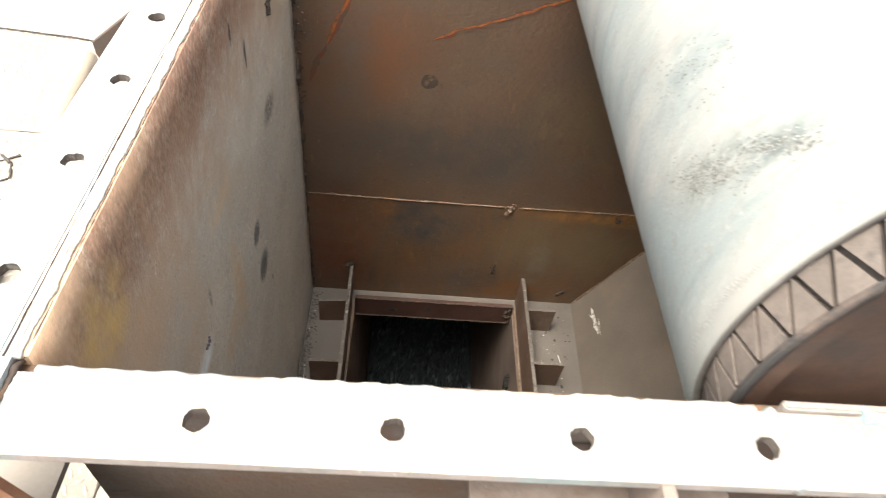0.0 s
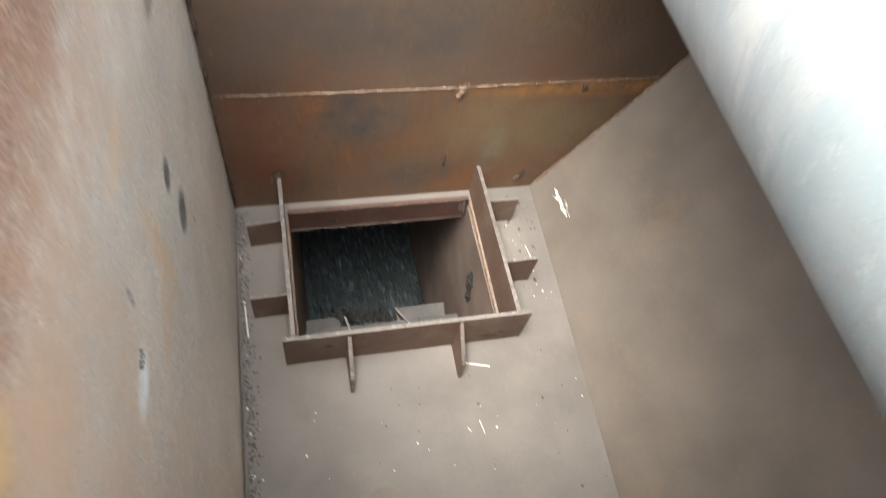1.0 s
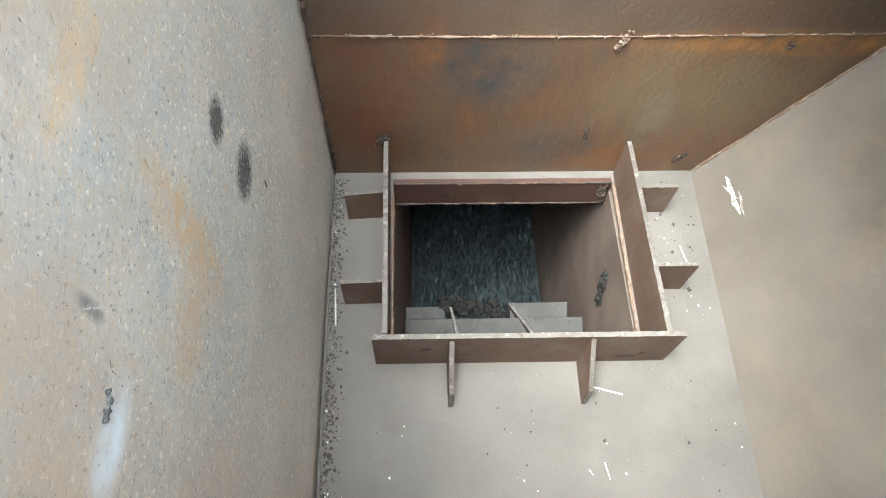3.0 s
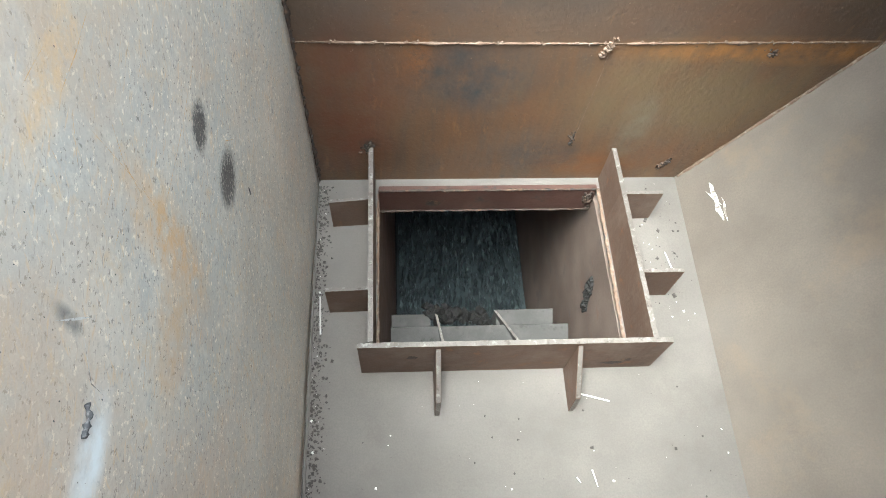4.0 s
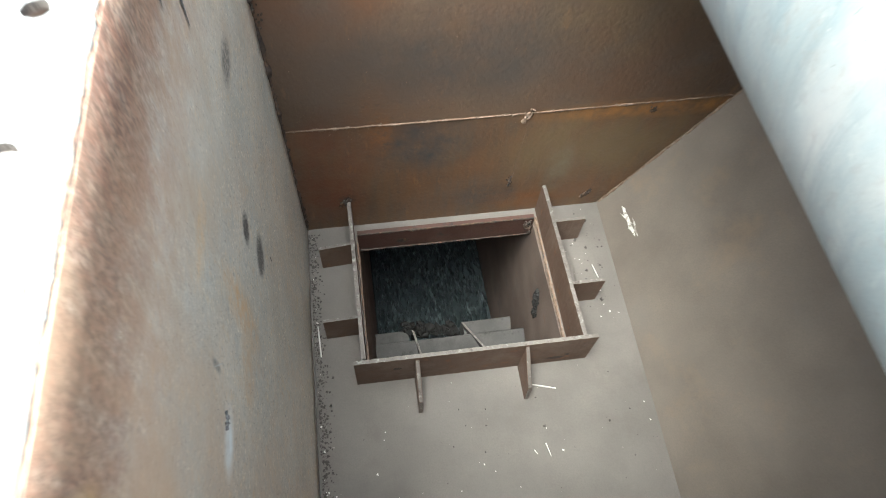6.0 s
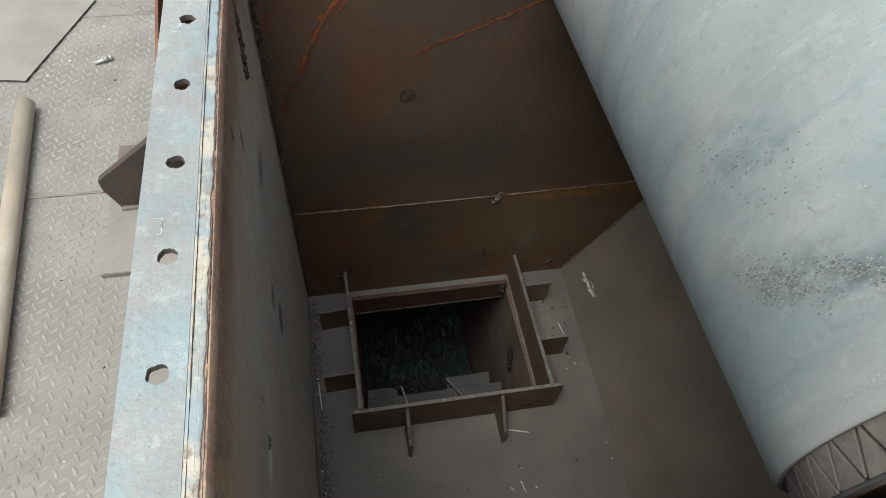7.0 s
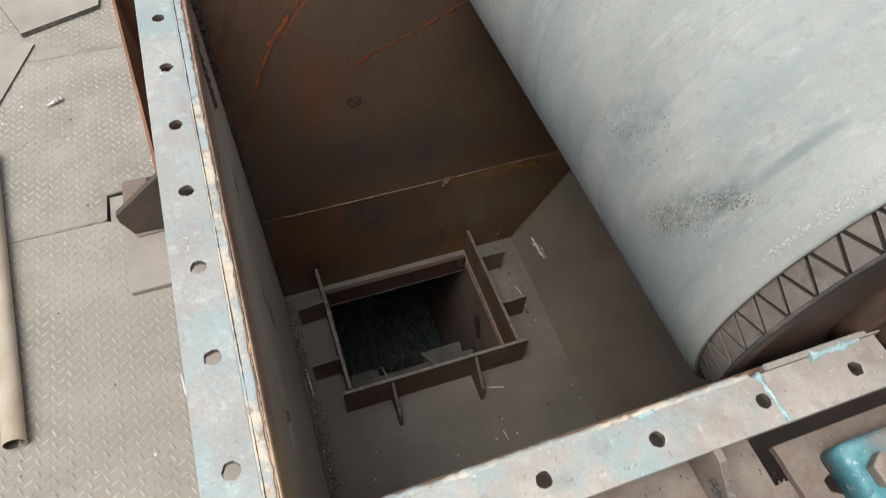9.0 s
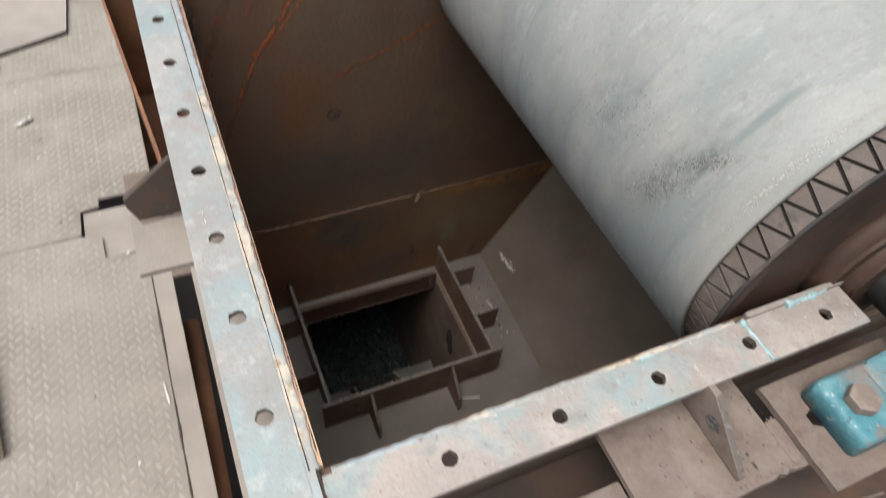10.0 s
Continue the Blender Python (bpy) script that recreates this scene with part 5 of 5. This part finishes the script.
def bearing_block():
    zb = -0.0795
    bm = bmesh.new()
    rag = random.Random(62)
    edge = [(0.717 + rag.gauss(0, 0.0006), -0.219 + 0.17 * k / 14) for k in range(15)]
    prism(bm, edge[::-1] + [(0.757, -0.219), (0.757, -0.049)], "z", zb - 0.012, zb)
    prism(bm, [(0.757, -0.219), (0.785, -0.219), (0.785, -0.136), (0.770, -0.136), (0.757, -0.128)], "z", zb - 0.012, zb)
    prism(bm, [(0.757, -0.049), (0.757, -0.112), (0.766, -0.108), (0.785, -0.106), (0.785, -0.049)], "z", zb - 0.012, zb)
    box(bm, 0.785, 1.34, -0.219, -0.049, zb - 0.012, zb)
    bmesh.ops.remove_doubles(bm, verts=bm.verts[:], dist=1e-5)
    bmesh.ops.recalc_face_normals(bm, faces=bm.faces[:])
    solo("bearing_base_plate", bm, M_PLATE, "dusty brown steel plate under the bearing block", "plate")
    e = thing("bearing_block", (CX, -0.115, zb), "blue-painted cast pillow block bearing with chipped paint", "bearing")
    def rounded(x0, x1, y0, y1, r):
        out = []
        for cx, cy, a0 in ((x1 - r, y1 - r, 0), (x0 + r, y1 - r, 90), (x0 + r, y0 + r, 180), (x1 - r, y0 + r, 270)):
            out += [(cx + r * math.cos(radians(a0 + 15 * k)), cy + r * math.sin(radians(a0 + 15 * k))) for k in range(7)]
        return out
    bm = bmesh.new()
    lay = [(rounded(0.771, 1.275, -0.190, -0.078, 0.012), zb), (rounded(0.772, 1.274, -0.189, -0.079, 0.012), zb + 0.036), (rounded(0.775, 1.271, -0.186, -0.082, 0.011), zb + 0.0425), (rounded(0.781, 1.265, -0.180, -0.088, 0.009), zb + 0.0455)]
    rings = [[bm.verts.new((x, y, z + max(0, 0.09 - abs(x - 0.80)) * 0.0)) for x, y in o] for o, z in lay]
    for p, q in zip(rings, rings[1:]):
        for k in range(len(p)):
            f = bm.faces.new((p[k], p[(k + 1) % len(p)], q[(k + 1) % len(p)], q[k]))
            f.smooth = True
    bm.faces.new(rings[0][::-1])
    bm.faces.new(rings[-1])
    foot = part("foot", bm, M_BLUE, e)
    bm = bmesh.new()
    prism(bm, [(CX - 0.165, zb + 0.044), (CX - 0.10, zb + 0.085), (CX + 0.10, zb + 0.085), (CX + 0.165, zb + 0.044)], "y", -0.184, -0.084)
    bmesh.ops.bevel(bm, geom=bm.edges[:], offset=0.005, segments=2, affect="EDGES")
    part("shoulder", bm, M_BLUE, e)
    bm = bmesh.new()
    cylinder(bm, (CX, -0.134, CZ), "y", 0.125, 0.10, 48)
    box(bm, CX - 0.115, CX + 0.115, -0.180, -0.088, zb + 0.03, CZ)
    bmesh.ops.bevel(bm, geom=[ed for ed in bm.edges if ed.calc_face_angle(0) > 1.0], offset=0.008, segments=2, affect="EDGES")
    part("housing", bm, M_BLUE, e)
    for x in (0.812, 1.234):
        bm = bmesh.new()
        cylinder(bm, (x, -0.132, zb + 0.0545), "z", 0.025, 0.018, 6)
        bmesh.ops.bevel(bm, geom=bm.edges[:], offset=0.0012, segments=1, affect="EDGES")
        for f in bm.faces:
            f.smooth = False
        part("bolt_head", bm, M_BOLT, foot, "dusty hexagonal bolt head")


# ---- platform ----
ZP = -0.90


def lug_shape(bm, x, y, turn):
    """A raised pointed lug standing on z = 0 at x, y."""
    L, W, Hh = 0.0150, 0.0046, 0.0028
    c, s = math.cos(turn), math.sin(turn)
    low, up = [], []
    for u, v in ((-1, 0), (-0.5, -1), (0.5, -1), (1, 0), (0.5, 1), (-0.5, 1)):
        for ring, k, m, z in ((low, 1, 1, 0.0), (up, 0.72, 0.45, Hh)):
            dx, dy = u * L * k, v * W * m
            ring.append(bm.verts.new((x + dx * c - dy * s, y + dx * s + dy * c, z)))
    bm.faces.new(up)
    for k in range(6):
        bm.faces.new((low[k], low[(k + 1) % 6], up[(k + 1) % 6], up[k])).smooth = True
    return bm


TURNS = (radians(27), radians(117))
LUGS = [mesh_of("tread_lug", lug_shape(bmesh.new(), 0, 0, turn), M_TREAD) for turn in TURNS]


def tread(deck_ob, x0, x1, y0, y1, keep):
    """Raised lugs in crossing directions, one kind in the middle of four of the other; those beside the hopper are pieces of their own."""
    px, py = 0.0205, 0.0165
    rest = bmesh.new()
    for i in range(int(x0 / px) - 1, int(x1 / px) + 1):
        for j in range(int(y0 / py) - 1, int(y1 / py) + 1):
            x, y = i * px, j * py
            if (i + j) % 2 or not (x0 + 0.012 < x < x1 - 0.012 and y0 + 0.012 < y < y1 - 0.012) or not keep(x, y):
                continue
            kind = 0 if i % 2 else 1
            if -0.52 < x and 0.56 < y < 1.22:
                lug = new("tread_lug", LUGS[kind])
                lug.parent = deck_ob
                lug.location = Vector((x, y, ZP)) - deck_ob.location
            else:
                lug_shape(rest, x, y, TURNS[kind])
    for v in rest.verts:
        v.co.z += ZP
    tagged(part("tread_lugs", rest, M_TREAD, deck_ob, "raised teardrop tread lugs"), kind="stuff")


def platform():
    t = 0.008

    def deck(outline, label):
        bm = bmesh.new()
        prism(bm, outline, "z", ZP - t, ZP)
        ob = solo("deck_plate", bm, M_DECK, label, "deck plate", "deck plates", kind="structure")
        xs, ys = [p[0] for p in outline], [p[1] for p in outline]

        def inside(x, y):
            ins = False
            n = len(outline)
            for i in range(n):
                (xa, ya), (xb, yb) = outline[i], outline[(i + 1) % n]
                if (ya > y) != (yb > y) and x < (xb - xa) * (y - ya) / (yb - ya) + xa:
                    ins = not ins
            return ins
        tread(ob, max(min(xs), -1.25), max(xs), max(min(ys), 0.0), min(max(ys), 2.7), lambda x, y: inside(x - 0.01, y) and inside(x + 0.01, y) and inside(x, y - 0.01) and inside(x, y + 0.01))
        return ob

    deck([(-2.6, -1.2), (-0.226, -1.2), (-0.226, 1.255), (-0.346, 1.262), (-0.349, 1.352), (-0.408, 1.372), (-2.6, 1.372)], "dusty chequer-plate deck with a notched corner")
    deck([(-2.6, 1.382), (-0.408, 1.382), (-0.404, 1.487), (-0.346, 1.495), (-0.346, 1.530), (-0.170, 1.530), (-0.170, 2.26), (-2.6, 2.26)], "dusty chequer-plate deck beside the hopper")
    deck([(-2.6, 2.268), (-0.170, 2.268), (-0.170, 4.2), (-2.6, 4.2)], "dusty chequer-plate deck at the far end")
    # plain sheets lying on the deck
    bm = bmesh.new()
    prism(bm, [(-0.628, 2.355), (-0.795, 1.903), (-0.87, 1.915), (-1.7, 1.97), (-1.7, 2.75), (-0.80, 2.50)], "z", ZP + 0.0025, ZP + 0.010)
    for f in bm.faces:
        f.material_index = 0 if f.normal.z > 0.5 else 1
    solo("plain_sheet", bm, [M_SHEET, M_SHEETEDGE], "plain cut steel sheet with a dark edge lying on the deck", "sheet", "sheets on the deck")
    bm = bmesh.new()
    prism(bm, [(-0.672, 2.42), (-0.375, 2.535), (-0.33, 3.3), (-0.95, 3.2), (-0.83, 2.83)], "z", ZP + 0.0025, ZP + 0.022)
    for f in bm.faces:
        f.material_index = 0 if f.normal.z > 0.5 else 1
    solo("plain_sheet", bm, [M_SHEET, M_SHEETEDGE], "thick plain sheet lying askew on the deck", "sheet", "sheets on the deck")
    for k, (ya, xa) in enumerate(((1.3775, -0.41), (2.264, -0.175))):
        bm = bmesh.new()
        weld(bm, [(-1.3, ya, ZP - 0.001), (-0.8, ya, ZP), (xa, ya, ZP - 0.001)], 0.0042, 0.9, step=0.006, seed=131 + k)
        solo("joint_weld", bm, M_DECK, "ragged dusty weld along the deck plate joint", "weld", "deck joint welds")
    # packing piece in the notch
    solo("packing_plate", boxed(-0.400, -0.235, 1.272, 1.486, ZP - 0.022, ZP - 0.012, bevel=0.001), M_SHEET, "dusty packing plate sunk in the deck notch", "plate")
    # edge angle and what lies in the gap
    e = thing("edge_angle", (-0.19, 0.0, ZP - 0.09), "dusty steel edge angle along the deck", "angle")
    part("top_leg", boxed(-0.224, -0.166, -1.2, 1.15, ZP - 0.010, ZP - 0.003, bevel=0.001), M_SHEET, e)
    part("hanging_leg", boxed(-0.224, -0.216, -1.2, 1.15, ZP - 0.09, ZP - 0.0105, bevel=0.001), M_SHEET, e)
    bm = bmesh.new()
    weld(bm, [(-0.2245, -1.1, ZP - 0.002), (-0.2245, 0.3, ZP - 0.002), (-0.2245, 1.14, ZP - 0.002)], 0.0025, 0.7, step=0.012, seed=95)
    part("weld_bead", bm, M_GRIT, e)
    e = thing("side_guard", (-0.09, 1.06, -0.45), "rusty orange-brown steel guard plate flaring off the hopper side", "guard plate")
    bm = bmesh.new()
    prism(bm, [(-0.060, 0.690), (-0.054, 0.690), (-0.114, 1.424), (-0.120, 1.424)], "z", -0.45, -0.105)
    part("flared_plate", bm, M_BEAM, e)
    part("end_plate", boxed(-0.120, XW - 0.012, 1.424, 1.432, -0.45, -0.100), M_BEAM, e)
    bm = bmesh.new()
    prism(bm, [(-0.056, 0.700), (0.040, 0.700), (0.040, 1.423), (-0.113, 1.423)], "z", -0.45, -0.442)
    part("bottom_plate", bm, M_BEAM, e)
    bm = bmesh.new()
    box(bm, -0.23, 0.0, 1.16, 1.54, ZP - 0.06, ZP - 0.05)
    solo("deck_joist", bm, M_PLATE, "dusty cross joist under the deck", "joist")
    # brown pipe in the dark gap
    bm = bmesh.new()
    cylinder(bm, (0, 0, 0), "y", 0.026, 1.45, 24)
    bm.transform(Matrix.Translation((-0.179, 0.343, ZP - 0.20)) @ Matrix.Rotation(radians(-1.7), 4, "Z"))
    solo("drain_pipe", bm, M_BEAM, "dim brown pipe end in the gap beside the deck", "pipe")


def loose_pipe():
    a, b = Vector((-0.658, 0.680, ZP + 0.028)), Vector((-0.762, 1.765, ZP + 0.028))
    d = b - a
    bm = bmesh.new()
    seg = 28
    rings = []
    for p, r in ((a, 0.0255), (a, 0.028), (b, 0.028), (b, 0.0255)):
        u = d.orthogonal().normalized()
        w = d.normalized().cross(u)
        rings.append([bm.verts.new(p + (u * math.cos(2 * math.pi * s / seg) + w * math.sin(2 * math.pi * s / seg)) * r * (1 + (0.05 * noise.noise(Vector((s * 0.5, 0, 0))) if p is a else 0))) for s in range(seg)])
    rings.append([bm.verts.new(v.co - d.normalized() * 1.0) for v in rings[3]])
    order = [4, 3, 2, 1, 0]
    for p, q in ((0, 1), (1, 2), (2, 3), (3, 4)):
        for s in range(seg):
            f = bm.faces.new((rings[p][s], rings[p][(s + 1) % seg], rings[q][(s + 1) % seg], rings[q][s]))
            f.smooth = p == 1
    bmesh.ops.recalc_face_normals(bm, faces=bm.faces[:])
    solo("steel_pipe", bm, M_PIPE, "dusty tan steel tube lying on the chequer-plate deck", "pipe")


def loose_bolt():
    e = thing("loose_bolt", (-0.556, 1.99, ZP), "bright steel bolt with nut lying on the deck", "bolt")
    ang = radians(27)
    m = Matrix.Translation((-0.556, 1.99, ZP + 0.011)) @ Matrix.Rotation(ang, 4, "Z")

    def placed(bm):
        bm.transform(m)
        return bm
    part("shank", placed(cylinder(bmesh.new(), (0, 0, -0.002), "x", 0.006, 0.060, 14)), M_STEELNEW, e)
    part("bolt_head", placed(cylinder(bmesh.new(), (0.026, 0, 0), "x", 0.011, 0.009, 6)), M_STEELNEW, e)
    part("nut", placed(cylinder(bmesh.new(), (0.010, 0, 0), "x", 0.0105, 0.010, 6)), M_STEELNEW, e)
    part("washer", placed(cylinder(bmesh.new(), (-0.001, 0, 0.001), "x", 0.012, 0.003, 18)), M_STEELNEW, e)


def deck_litter():
    rnd = random.Random(31)
    bm = bmesh.new()
    scatter_chips(bm, rnd, 60, lambda r: (r.uniform(-1.0, -0.24), r.uniform(0.3, 2.2), ZP + 0.0005), 0.004, 0)
    scatter_chips(bm, rnd, 50, lambda r: (r.uniform(-1.0, -0.24), r.uniform(0.3, 2.2), ZP + 0.0005), 0.0035, 1, 0.2)
    solo("deck_grit", bm, [M_GRIT, M_DEBRIS], "scattered dark and pale crumbs on the deck", "debris", kind="stuff")
    bm = bmesh.new()
    weld(bm, [(-0.85, 1.26, ZP + 0.003), (-0.80, 1.22, ZP + 0.004), (-0.78, 1.16, ZP + 0.003), (-0.83, 1.12, ZP + 0.004)], 0.004, 0.6, seed=91)
    weld(bm, [(-0.88, 1.20, ZP + 0.003), (-0.79, 1.26, ZP + 0.004)], 0.003, 0.6, seed=92)
    solo("wire_scrap", bm, M_GRIT, "twisted dark wire scrap beside the tube", "wire")
    bm = bmesh.new()
    weld(bm, [(-0.242, 0.76, ZP + 0.003), (-0.236, 0.69, ZP + 0.003)], 0.003, 0.4, seed=93)
    solo("slag_strip", bm, M_DEBRIS, "pale slag strip at the deck edge", "slag")


def ground():
    bm = bmesh.new()
    box(bm, -150, 150, -150, 150, -3.4, -3.2)
    # unseen screens, added to shut horizon light out from under the deck
    for name, dims in (("wall_blocker_west", (-2.62, -2.5, -1.2, 4.2)), ("wall_blocker_east", (3.7, 3.82, -1.2, 4.2)), ("wall_blocker_south_a", (-2.5, 0.1, -1.3, -1.2)), ("wall_blocker_south_b", (1.0, 3.7, -1.3, -1.2)), ("wall_blocker_north_a", (-2.5, 0.1, 4.2, 4.3)), ("wall_blocker_north_b", (1.0, 3.7, 4.2, 4.3))):
        solo(name, boxed(*dims, -3.2, -0.95), M_BEAM, "unseen rusty steel screen added to block light under the deck", "cladding", kind="structure")
    solo("ground", bm, M_GROUND, "dark dusty ground under the structure", "ground", kind="structure")


wall_left()
wall_far()
wall_near()
slope()
hopper_floor()
lower_chute()
ground()
outlet_frame()
coal_conveyor()
flanges()
side_bracket()
outer_wall_band()
front_brackets()
rubber_belt()
drive_pulley()
bearing_block()
platform()
loose_pipe()
loose_bolt()
deck_litter()
floor_grit()


def motions():
    speed = 1.42
    walk(coal, [(t / 4, pose(0, speed * t / 4, 0)) for t in range(0, 41)])


motions()
